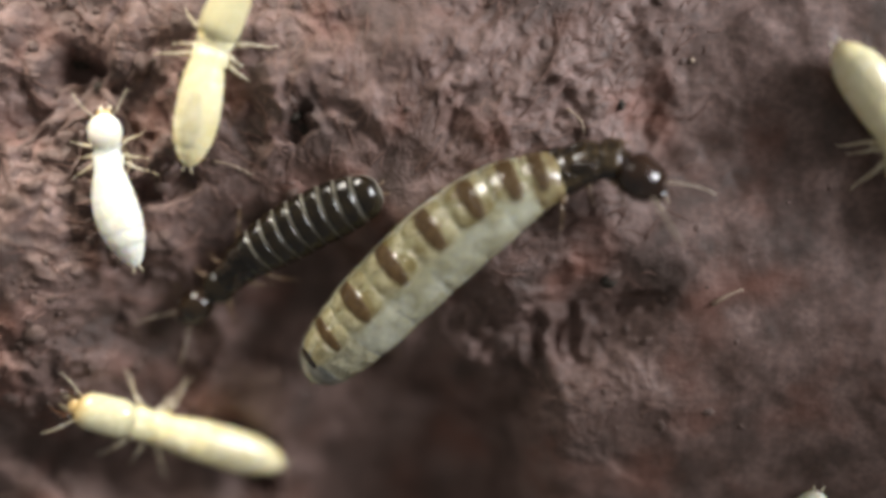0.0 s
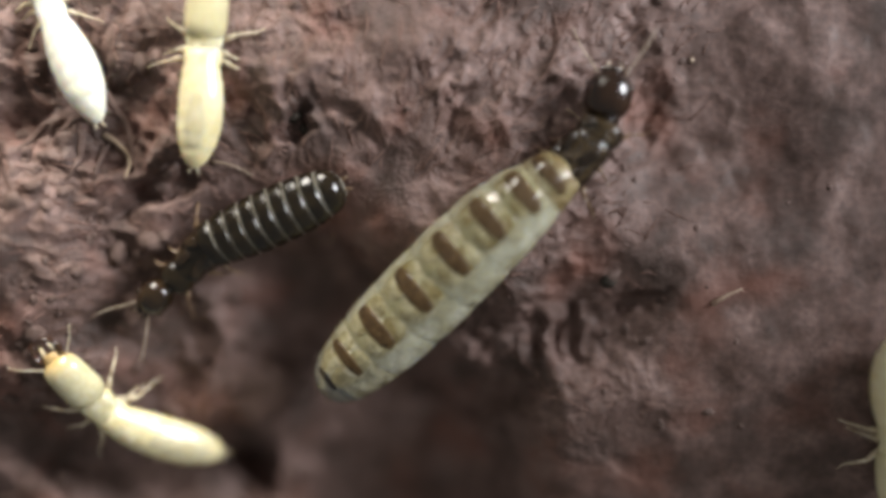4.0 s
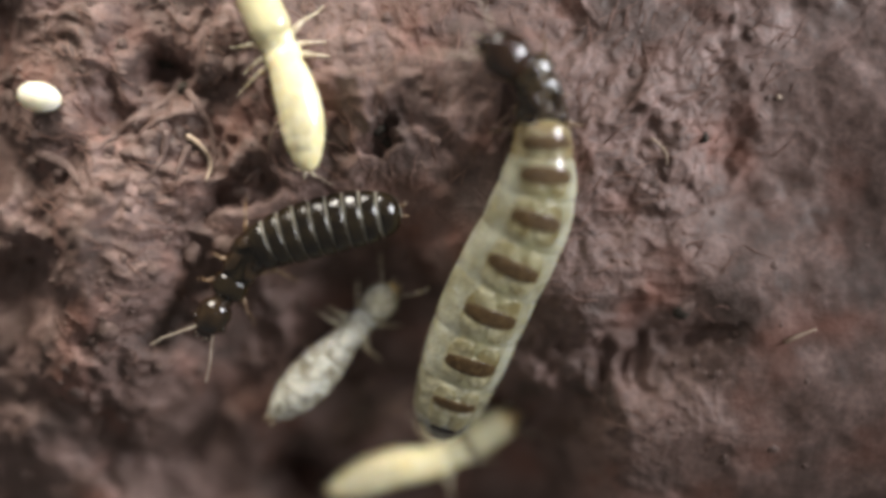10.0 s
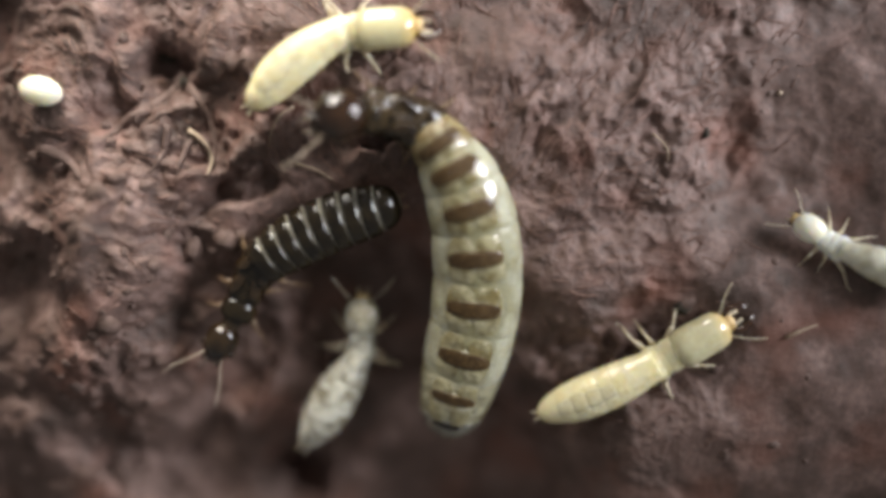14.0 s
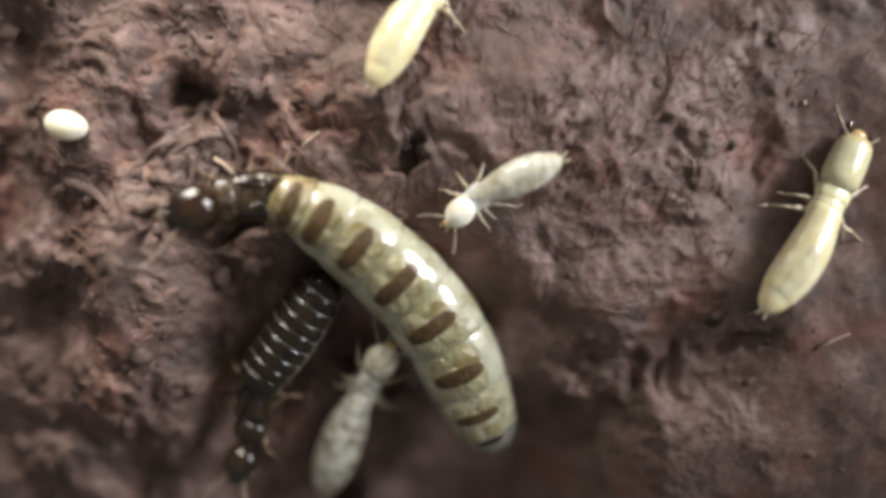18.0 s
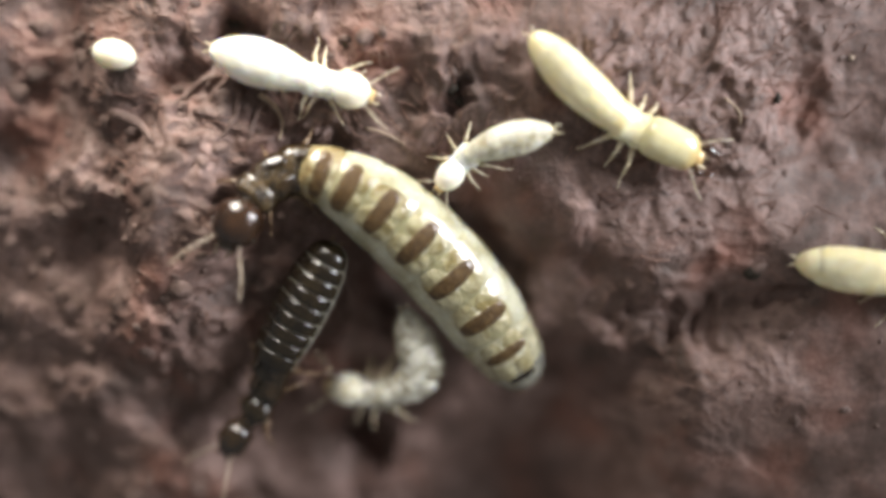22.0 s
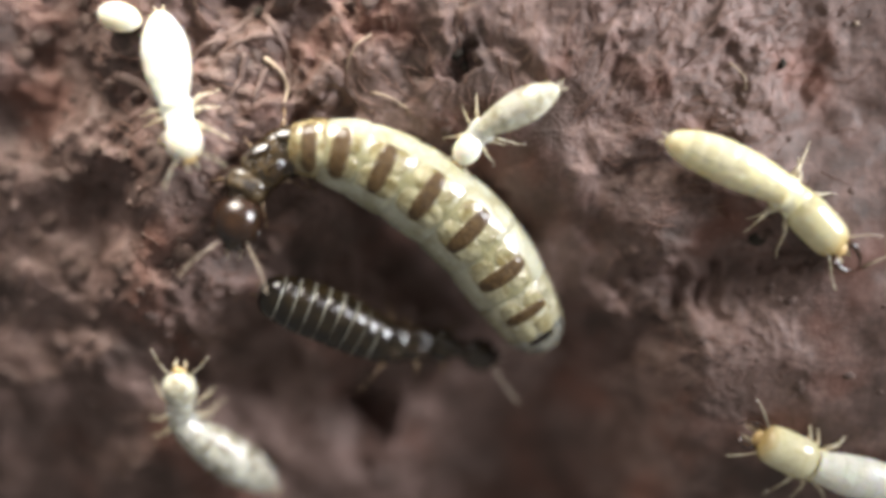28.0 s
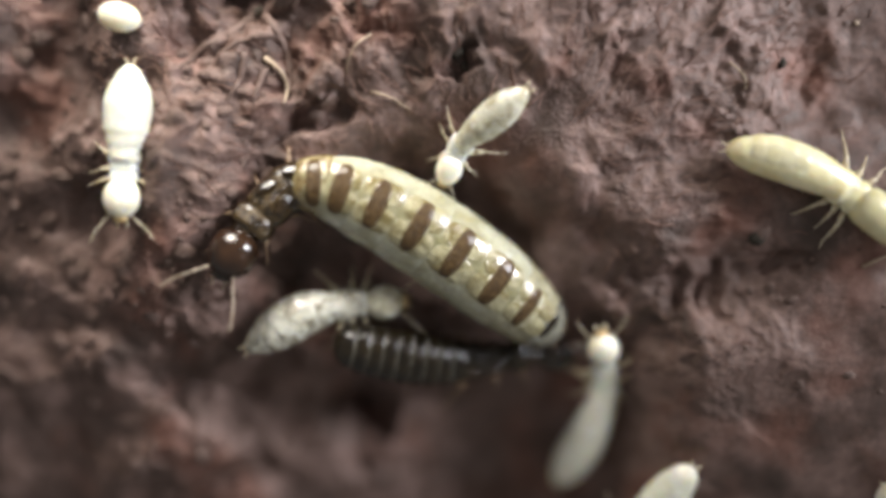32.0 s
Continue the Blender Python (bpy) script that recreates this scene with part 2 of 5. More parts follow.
# ---- mesh helpers (all in millimetres) ----
def mesh_object(name, verts, faces, mat, parent=None, label="", smooth=True):
    me = bpy.data.meshes.new(name)
    me.from_pydata([tuple(float(c) * MM for c in v) for v in verts], [], faces)
    me.materials.append(mat)
    if smooth:
        me.polygons.foreach_set("use_smooth", [True] * len(me.polygons))
    me.update()
    ob = new(name, me)
    ob.parent = parent
    return tagged(ob, label)


def joined(*pieces):
    verts, faces = [], []
    for v, f in pieces:
        k = len(verts)
        verts += list(v)
        faces += [tuple(i + k for i in q) for q in f]
    return verts, faces


def rings(loops):
    """Skins a run of closed loops of equal length and closes both ends."""
    n = len(loops[0])
    verts = [v for loop in loops for v in loop]
    faces = []
    for k in range(len(loops) - 1):
        for i in range(n):
            j = (i + 1) % n
            faces.append((k * n + i, k * n + j, k * n + n + j, k * n + n + i))
    faces.append(tuple(range(n - 1, -1, -1)))
    faces.append(tuple(range(len(verts) - n, len(verts))))
    return verts, faces


def barrel(length, radius, power=4.0, flat=1.0, n=20, steps=13, taper=0.0):
    """A closed barrel along x, rounder or squarer by its power, thinner to the front by its taper."""
    loops = []
    for k in range(steps):
        u = -math.cos(math.pi * (k + 0.25) / (steps - 0.5))
        r = radius * max(0.02, 1 - abs(u) ** power) ** 0.5 * (1 - taper * u)
        loops.append([(u * length / 2, r * math.cos(a), r * flat * math.sin(a)) for a in np.linspace(0, 2 * math.pi, n, endpoint=False)])
    return rings(loops)


def tube(points, radii, n=7):
    loops = []
    pts, radii = [Vector([float(c) for c in p]) for p in points], [float(r) for r in radii]
    for k, p in enumerate(pts):
        d = (pts[min(k + 1, len(pts) - 1)] - pts[max(k - 1, 0)]).normalized()
        side = d.cross(Vector((0, 0, 1)))
        side = side.normalized() if side.length > 1e-4 else Vector((1, 0, 0))
        up = side.cross(d)
        loops.append([tuple(p + radii[k] * (math.cos(a) * side + math.sin(a) * up)) for a in np.linspace(0, 2 * math.pi, n, endpoint=False)])
    return rings(loops)


def lathe(rad, lo, hi, flat, n=30, steps=27):
    """A closed body along x, turned to the radius rad."""
    loops = []
    for k in range(steps):
        u = -math.cos(math.pi * k / (steps - 1))
        x = 0.5 * (lo + hi) + 0.5 * (hi - lo) * u
        r = max(0.01, rad(x))
        loops.append([(x, r * math.cos(a), r * flat * math.sin(a)) for a in np.linspace(0, 2 * math.pi, n, endpoint=False)])
    return rings(loops)


def shell(x, half, spread, rad, flat, thick, squareness=4.0, lift=0.0, turn=0.0):
    """A curved plate on the back of a body whose radius along x is rad: centre x, half length, half angle in degrees."""
    n, verts, faces = 64 if spread > 60 else 28, [], []
    levels = (0.0, 0.15, 0.3, 0.45, 0.58, 0.70, 0.81, 0.90, 0.96, 1.0)
    for k, rho in enumerate(levels):
        for i in range(n):
            a = 2 * math.pi * i / n
            c, s = math.cos(a), math.sin(a)
            m = (abs(c) ** squareness + abs(s) ** squareness) ** (-1 / squareness)
            px = x + half * rho * m * c
            ang = math.radians(90 + turn + spread * rho * m * s)
            r = rad(px) + lift + thick * (1 - rho ** 6) - 0.4 * thick
            verts.append((px, r * math.cos(ang), r * flat * math.sin(ang)))
    for k in range(len(levels) - 1):
        for i in range(n):
            j = (i + 1) % n
            faces.append((k * n + i, k * n + n + i, k * n + n + j, k * n + j))
    base = len(verts)
    for i in range(n):
        v = verts[(len(levels) - 1) * n + i]
        verts.append((v[0], v[1] * 0.93, v[2] * 0.93))
    for i in range(n):
        j = (i + 1) % n
        faces.append(((len(levels) - 1) * n + i, base + i, base + j, (len(levels) - 1) * n + j))
    faces.append(tuple(range(base, base + n)))
    return verts, faces


# ---- ground ----
def lattice(x, y, seed):
    """Smooth gradient noise in the plane, about -1 to 1."""
    x, y = np.atleast_1d(x), np.atleast_1d(y)
    xi, yi = np.floor(x).astype(np.int64), np.floor(y).astype(np.int64)
    xf, yf = x - xi, y - yi
    def corner(i, j):
        h = (xi + i) * 374761393 + (yi + j) * 668265263 + seed * 974711
        h = (h ^ (h >> 13)) * 1274126177
        h = (h ^ (h >> 16)) & 0xFFFF
        a = h * (2 * math.pi / 65536)
        return np.cos(a) * (xf - i) + np.sin(a) * (yf - j)
    u, v = xf * xf * xf * (xf * (xf * 6 - 15) + 10), yf * yf * yf * (yf * (yf * 6 - 15) + 10)
    return 1.5 * ((corner(0, 0) * (1 - u) + corner(1, 0) * u) * (1 - v) + (corner(0, 1) * (1 - u) + corner(1, 1) * u) * v)


def pellets(x, y, cell, seed):
    """Rounded grains packed side by side, 0 in the joints to 1 on their tops."""
    x, y = x / cell, y / cell
    xi, yi = np.floor(x).astype(np.int64), np.floor(y).astype(np.int64)
    top = np.zeros_like(x)
    for i in (-1, 0, 1):
        for j in (-1, 0, 1):
            h = (xi + i) * 374761393 + (yi + j) * 668265263 + seed * 974711
            h = (h ^ (h >> 13)) * 1274126177
            h = h ^ (h >> 16)
            px, py, size = (h & 0xFF) / 255, ((h >> 8) & 0xFF) / 255, 0.55 + 0.45 * ((h >> 16) & 0xFF) / 255
            d = ((x - xi - i - px) ** 2 + (y - yi - j - py) ** 2) / (0.75 * size) ** 2
            top = np.maximum(top, size * (1 - d))
    return top


def ridges(x, y, seed):
    """Sharp crests between rounded troughs, about -1 to 1."""
    return 1.0 - 2.4 * np.abs(lattice(x, y, seed))


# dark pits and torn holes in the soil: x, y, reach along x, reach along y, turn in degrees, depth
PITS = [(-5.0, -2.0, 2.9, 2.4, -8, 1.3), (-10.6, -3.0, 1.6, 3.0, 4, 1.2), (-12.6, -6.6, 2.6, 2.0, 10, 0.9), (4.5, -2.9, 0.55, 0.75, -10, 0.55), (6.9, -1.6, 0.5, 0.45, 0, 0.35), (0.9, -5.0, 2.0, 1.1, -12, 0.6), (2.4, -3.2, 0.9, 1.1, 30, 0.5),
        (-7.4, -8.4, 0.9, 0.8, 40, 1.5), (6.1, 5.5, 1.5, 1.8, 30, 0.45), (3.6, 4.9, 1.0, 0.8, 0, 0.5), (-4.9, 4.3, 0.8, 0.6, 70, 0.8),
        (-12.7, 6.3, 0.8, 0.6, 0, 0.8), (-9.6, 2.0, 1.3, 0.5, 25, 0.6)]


def relief(x, y):
    """Clods, torn crests and pits on the ground, in millimetres; calmer on the smooth mud to the east."""
    x, y = np.atleast_1d(x), np.atleast_1d(y)
    calm = 1 / (1 + np.exp(np.clip(-(x - 5.4 - 0.3 * y + 2 * lattice(x * 0.15, y * 0.15, 5)) / 2.2, -60, 60)))
    rough = 1.0 - 0.88 * calm
    west = 1 / (1 + np.exp(np.clip((x + 9.0 + 0.4 * y) / 2.0, -60, 60)))
    wx = x + 0.75 * lattice(x * 0.55, y * 0.55, 11) + 0.22 * lattice(x * 1.9, y * 1.9, 14)
    wy = y + 0.75 * lattice(x * 0.55, y * 0.55, 12) + 0.22 * lattice(x * 1.9, y * 1.9, 15)
    # some stretches are trodden smooth, others freshly torn
    fresh = np.clip(0.55 + 0.8 * lattice(x * 0.28 + 3.1, y * 0.28, 21), 0.12, 1.0)
    floor = np.exp(-0.7 * (((x + 6.0) / 5.0) ** 2 + ((y + 4.5) / 4.5) ** 2) ** 2)
    torn = rough * fresh * (1 - 0.75 * floor)
    z = (0.50 + 0.50 * west) * (0.3 + 0.7 * rough) * (1 - 0.5 * floor) * lattice(wx * 0.30, wy * 0.30, 1)
    z = z + rough * (1 - 0.6 * floor) * (0.16 + 0.18 * fresh) * lattice(wx * 0.66, wy * 0.66, 2)
    # crests drawn out along lines that fan out from the hollow
    away, round_ = np.hypot(wx + 2.5, wy + 0.8), np.arctan2(wy + 0.8, wx + 2.5 + 1e-9)
    fan = np.clip((away - 3.0) / 3.0, 0, 1)
    z = z + torn * fan * (0.13 * lattice(away * 0.50, round_ * 12, 8) + 0.09 * lattice(away * 0.8 + 7, round_ * 26, 18))
    z = z + torn * (0.10 * ridges(wx * 0.7, wy * 0.7, 9) + 0.10 * lattice(wx * 1.5, wy * 1.5, 19) + 0.055 * lattice(wx * 2.9, wy * 2.9, 20))
    z = z + torn * 0.05 * (pellets(wx, wy, 0.62, 4) - 0.4) + (0.25 + 0.75 * torn) * rough * 0.02 * lattice(wx * 5.5, wy * 5.5, 4)
    # the scarp under the queen's resting place is combed downhill
    scarp = np.exp(-(((x - 2.8) / 3.2) ** 2 + ((y + 3.8) / 2.4) ** 2))
    z = z + scarp * (0.16 * ridges(wx * 0.85, wy * 0.42, 25) + 0.10 * lattice(wx * 2.4 + 0.4 * wy, wy * 1.1, 26) + 0.07 * lattice(wx * 4.6, wy * 2.6, 27) + 0.08 * pellets(wx, wy, 0.5, 28))
    clumps = np.exp(-(((x + 11.5) / 4.5) ** 2 + ((y - 4.2) / 3.0) ** 2))
    z = z + clumps * 0.80 * (pellets(wx + 0.3 * lattice(x * 1.5, y * 1.5, 31), wy + 0.3 * lattice(x * 1.5, y * 1.5, 32), 1.7, 7) - 0.4)
    wx, wy = wx + 0.16 * lattice(x * 2.6, y * 2.6, 41), wy + 0.16 * lattice(x * 2.6, y * 2.6, 42)
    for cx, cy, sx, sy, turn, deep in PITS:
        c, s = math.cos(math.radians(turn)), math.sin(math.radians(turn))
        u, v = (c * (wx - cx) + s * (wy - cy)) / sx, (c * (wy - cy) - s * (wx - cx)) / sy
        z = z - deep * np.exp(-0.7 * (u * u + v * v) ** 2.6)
    return z


def axis(lo, hi, step, far):
    inner = list(np.arange(lo, hi + 1e-6, step))
    out, d = [], step
    while lo - sum(out) > -far:
        d *= 1.35
        out.append(d)
    left = [lo - s for s in np.cumsum(out)][::-1]
    out, d = [], step
    while hi + sum(out) < far:
        d *= 1.35
        out.append(d)
    return np.array(left + inner + [hi + s for s in np.cumsum(out)])


def build_ground():
    xs, ys = axis(-23, 18, 0.066, 500), axis(-13.5, 11.5, 0.066, 500)
    gx, gy = np.meshgrid(xs, ys)
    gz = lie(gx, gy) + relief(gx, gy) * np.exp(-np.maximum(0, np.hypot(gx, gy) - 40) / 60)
    co = np.stack([gx, gy, gz], -1).reshape(-1, 3) * MM
    nx, ny = len(xs), len(ys)
    i = (np.arange(ny - 1)[:, None] * nx + np.arange(nx - 1)[None, :]).reshape(-1)
    quads = np.stack([i, i + 1, i + nx + 1, i + nx], -1)
    me = bpy.data.meshes.new("ground")
    me.vertices.add(len(co))
    me.vertices.foreach_set("co", co.reshape(-1))
    me.loops.add(quads.size)
    me.loops.foreach_set("vertex_index", quads.reshape(-1).astype(np.int32))
    me.polygons.add(len(quads))
    me.polygons.foreach_set("loop_start", np.arange(0, quads.size, 4, dtype=np.int32))
    me.update(calc_edges=True)
    me.polygons.foreach_set("use_smooth", [True] * len(quads))
    me.materials.append(SOIL)
    return tagged(new("ground", me), "rough reddish-brown nest soil with hollows, clods and torn fibres", "ground", kind="structure")


GROUND = build_ground()


def surface(x, y):
    x, y = np.float64(x), np.float64(y)
    return float((lie(x, y) + relief(x, y))[0])


# ---- insects ----
def leg(name, parent, side, out, fore, mat, scale, z):
    """One jointed leg: thigh, shin and foot, from the hip at the body's edge."""
    s = side
    hip, knee = (0, 0, 0), (fore * 0.55 * scale, s * out * 0.62 * scale, 0.22 * scale)
    ankle, toe = (fore * 0.95 * scale, s * out * 1.25 * scale, -0.35 * scale), (fore * 1.25 * scale, s * out * 1.5 * scale, -0.45 * scale)
    thigh = tube([hip, tuple(0.5 * (a + b) for a, b in zip(hip, knee)), knee], [0.09 * scale, 0.13 * scale, 0.075 * scale])
    shin = tube([knee, tuple(0.6 * a + 0.4 * b for a, b in zip(knee, ankle)), ankle], [0.068 * scale, 0.058 * scale, 0.042 * scale])
    foot = tube([ankle, toe], [0.038 * scale, 0.022 * scale], 6)
    ob = mesh_object(name, *joined(thigh, shin, foot), mat, parent)
    ob.location = (0, s * z[0] * MM, z[1] * MM)
    return ob


def feeler(parent, side, length, base, mat, spread, thick):
    """A beaded antenna that sweeps forward and out."""
    pts, radii, beads = [], [], 12
    x = y = z = 0.0
    for k in range(2 * beads + 1):
        bend = math.radians(spread + 7 * math.sin(k * 0.2))
        pts.append((x, side * y, z))
        radii.append(thick * (1.0 - 0.25 * k / (2 * beads)) * (0.62 if k % 2 == 0 else 1.0))
        step = length / (2 * beads)
        x, y, z = x + step * math.cos(bend), y + step * math.sin(bend), z + step * (0.12 - 0.012 * k)
    ob = mesh_object("antenna", *tube(pts, radii, 8), mat, parent)
    ob.location = (base[0] * MM, side * base[1] * MM, base[2] * MM)
    return ob


def insect(name, kind, label, category, group="", size=1.0, **looks):
    """Builds an insect in rigid pieces along its spine; returns what crawl() needs."""
    k = {**KINDS[kind], **looks}
    for key in ("feeler", "feeler_thick", "leg_size", "girth"):
        k[key] = k[key] * size
    k["head"], k["jaw"] = [v * size for v in k["head"]], [v * size for v in k["jaw"]]
    k["thorax"] = [(nm, a, ln * size, r * size) for nm, a, ln, r in k["thorax"]]
    root = tagged(new(name), label, category, group)
    pieces = []   # object, place along the spine: (0..1 thorax or 1..2 abdomen), height of its axis
    hl, hr = k["head"]
    head = mesh_object("head", *barrel(hl, hr, k["head_power"], 0.82, 22, 13, k["head_taper"]), k["head_mat"], root, k["head_label"])
    pieces.append((head, 0.0, k["z"] * 0.95))
    swing = []
    for s in (1, -1):
        a = feeler(head, s, k["feeler"], (hl * 0.40, hr * 0.55, hr * 0.1), k["feeler_mat"], k["feeler_spread"], k["feeler_thick"])
        swing.append((a, s, 1))
        if k["jaw"]:
            jl, jw = k["jaw"]
            pts = [(0, 0, 0), (jl * 0.35, s * jw * 0.5, 0), (jl * 0.75, s * jw * 0.25, 0), (jl, -s * jw * 0.35, 0)]
            jaw = mesh_object("mandible", *tube(pts, [0.17 * jw * 2, 0.15 * jw * 2, 0.11 * jw * 2, 0.02], 8), MANDIBLE, head, "dark curved mandible")
            jaw.location = (hl * 0.46 * MM, s * hr * 0.36 * MM, -0.1 * hr * MM)
        if k["eyes"]:
            eye = mesh_object("eye", *barrel(0.26, 0.13, 2.0, n=12, steps=8), CHITIN, head)
            eye.location = (hl * 0.18 * MM, s * hr * 0.86 * MM, hr * 0.1 * MM)
        palp = mesh_object("palp", *tube([(0, 0, 0), (0.16 * hl, s * 0.10 * hr, 0), (0.30 * hl, s * 0.02, -0.06 * hl)], [0.05 * hl, 0.045 * hl, 0.025 * hl], 7), k["feeler_mat"], head)
        palp.location = (hl * 0.42 * MM, s * hr * 0.2 * MM, -hr * 0.3 * MM)
    lip = mesh_object("labrum", *barrel(hl * 0.22, hr * 0.42, 2.2, 0.6, 12, 7), k["lip_mat"], head)
    lip.location = (hl * 0.50 * MM, 0, -0.05 * hr * MM)
    neck = mesh_object("neck", *barrel(hl * 0.75, hr * k["neck"], 2.6, 0.8, 16, 9), k["thorax_mat"], root)
    pieces.insert(1, (neck, 0.24, k["z"] * 0.85))
    for i, (nm, at_, ln, r) in enumerate(k["thorax"]):
        seg = mesh_object(nm, *barrel(ln, r, k["thorax_power"], 0.62, 18, 11), k["thorax_mat"], root)
        pieces.append((seg, at_, k["z"] * 0.85))
        back = mesh_object("shield", *shell(0, ln * 0.42, 66, lambda x, ln=ln, r=r: r * (1 - min(0.97, abs(2 * x / ln)) ** k["thorax_power"]) ** 0.5, 0.62, 0.06), k["shield_mat"], seg)
        for s in (1, -1):
            vary = random.Random(f"{label}{i}{s}")
            g = leg("leg", seg, s, k["leg"] * (1.0, 0.95, 1.1)[i] * vary.uniform(0.75, 1.1), (0.75, -0.15, -0.85)[i] + vary.uniform(-0.4, 0.4), k["leg_mat"], k["leg_size"], (r * 0.72, -r * 0.35))
            swing.append((g, s if i != 1 else -s, 0))
            if k["wing_stub"] and i > 0:
                w = mesh_object("wing_scale", *barrel(0.85, 0.22, 2.6, 0.32, 12, 9), CHITIN, seg, "glossy dark wing scale")
                w.matrix_local = pose(-0.12 * MM, s * r * 0.55 * MM, r * 0.62 * MM, s * -25, 0, s * 14)
    places = k["places"] or [(i + 0.5) / k["segments"] for i in range(k["segments"])]
    n, whole = len(places), k["long"]
    edges = [0.0] + [0.5 * (a + c) for a, c in zip(places, places[1:])] + [1.0]
    def outline(g):
        return float(k["girth"] * np.mean([np.interp(g + o, *k["profile"]) for o in (-0.09, -0.06, -0.03, 0.0, 0.03, 0.06, 0.09)]))

    for i, f in enumerate(places):
        fore_, aft, last = (f - edges[i]) * whole, (edges[i + 1] - f) * whole, i == n - 1
        d = fore_ + aft
        if last:
            aft += k["tail"] * d

        def rad(x, f=f, fore_=fore_, aft=aft, last=last):
            w = x / fore_ if x > 0 else -x / aft
            r = outline(f - x / whole)
            if last and x < 0:
                return r * max(0.0, 1 - w ** k["blunt"]) ** 0.5
            if w > 1:
                return r * (1 - k["pinch"]) * max(0.0, 1 - ((w - 1) / k["reach"]) ** 2) ** 0.5
            return r * (1 - k["pinch"] * w ** (3 if k["patch"] else 5))

        seg = mesh_object("abdomen_segment", *lathe(rad, -aft * (1.0 if last else 1 + k["reach"]), fore_ * (1.3 if i == 0 and not k["patch"] else 1 + k["reach"]), k["flat"], 40 if k["patch"] else 30), TAIL if k["patch"] and last else COLLAR if k["patch"] and i == 0 else k["skin"], root)
        pieces.append((seg, 1 + f, k["z"]))
        half, spread, thick, sq = k["plate"]
        if spread:
            fore = k["patch"] and i < 2
            mesh_object("back_plate", *shell(*((0.45 * fore_ - 0.46 * aft, 0.45 * (fore_ + aft)) if last and not k["patch"] else (0.15 * fore_, 1.06 * fore_) if i == 0 and not k["patch"] else (0.12 * fore_ if last else 0.0, min(half * d * (1.3 if fore else 0.5 if last else 1.0), k["plate_most"]))), spread + (18, 8)[i] if fore else spread, rad, k["flat"], thick, sq, 0.045 if k["patch"] else 0.022),
                        k["plate_mat"], seg, k["plate_label"])
        if k["patch"]:
            mesh_object("plate_rim", *shell(0.0, min(half * d, k["plate_most"]) * 1.35, spread * 1.2, rad, k["flat"], 0.09, 3.0, -0.01), RIM, seg, "pale glossy swollen rim round a back plate")
        if last:
            for s in (1, -1):
                c = mesh_object("cercus", *tube([(0, 0, 0), (-0.14, s * 0.05, 0.02), (-0.26, s * 0.09, 0.0)], [0.05, 0.04, 0.012], 7), k["leg_mat"], seg)
                c.location = (-0.93 * aft * MM, s * rad(-0.93 * aft) * 0.6 * MM, 0)
        if k["patch"] and last:
            mesh_object("tail_tip", *lathe(lambda x: rad(x) + 0.012, -aft - 0.015, -0.44 * aft, k["flat"], 40, 15), TIP, seg, "greyish glossy blunt tip of the tail")
            mesh_object("tail_plate", *shell(-0.56 * aft, 0.17, 34, rad, k["flat"], 0.05, 3.0), CHITIN, seg, "narrow dark plate at the tail")
        if k["gut"] and 2 < i < n - 1:
            mesh_object("gut_stripe", *shell(0.0, d * 0.56, 26 - 4 * abs(i - 5), rad, k["flat"], 0.012, 5.0, 0.008), GUT, seg, "brown gut showing through the skin")
        if k["patch"]:
            for s in (1, -1):
                v, f2 = shell(0.5 * fore_ - 0.5 * (d - fore_), d * 0.46, 18, rad, k["flat"], 0.03, 3.4, 0.012, s * 19)
                mesh_object("fold_patch", v, f2, PATCH, seg, "translucent yellowish fold of skin")
    return {"root": root, "pieces": pieces, "swing": swing, "z": k["z"], "split": k["split"], "follow": k["follow"]}


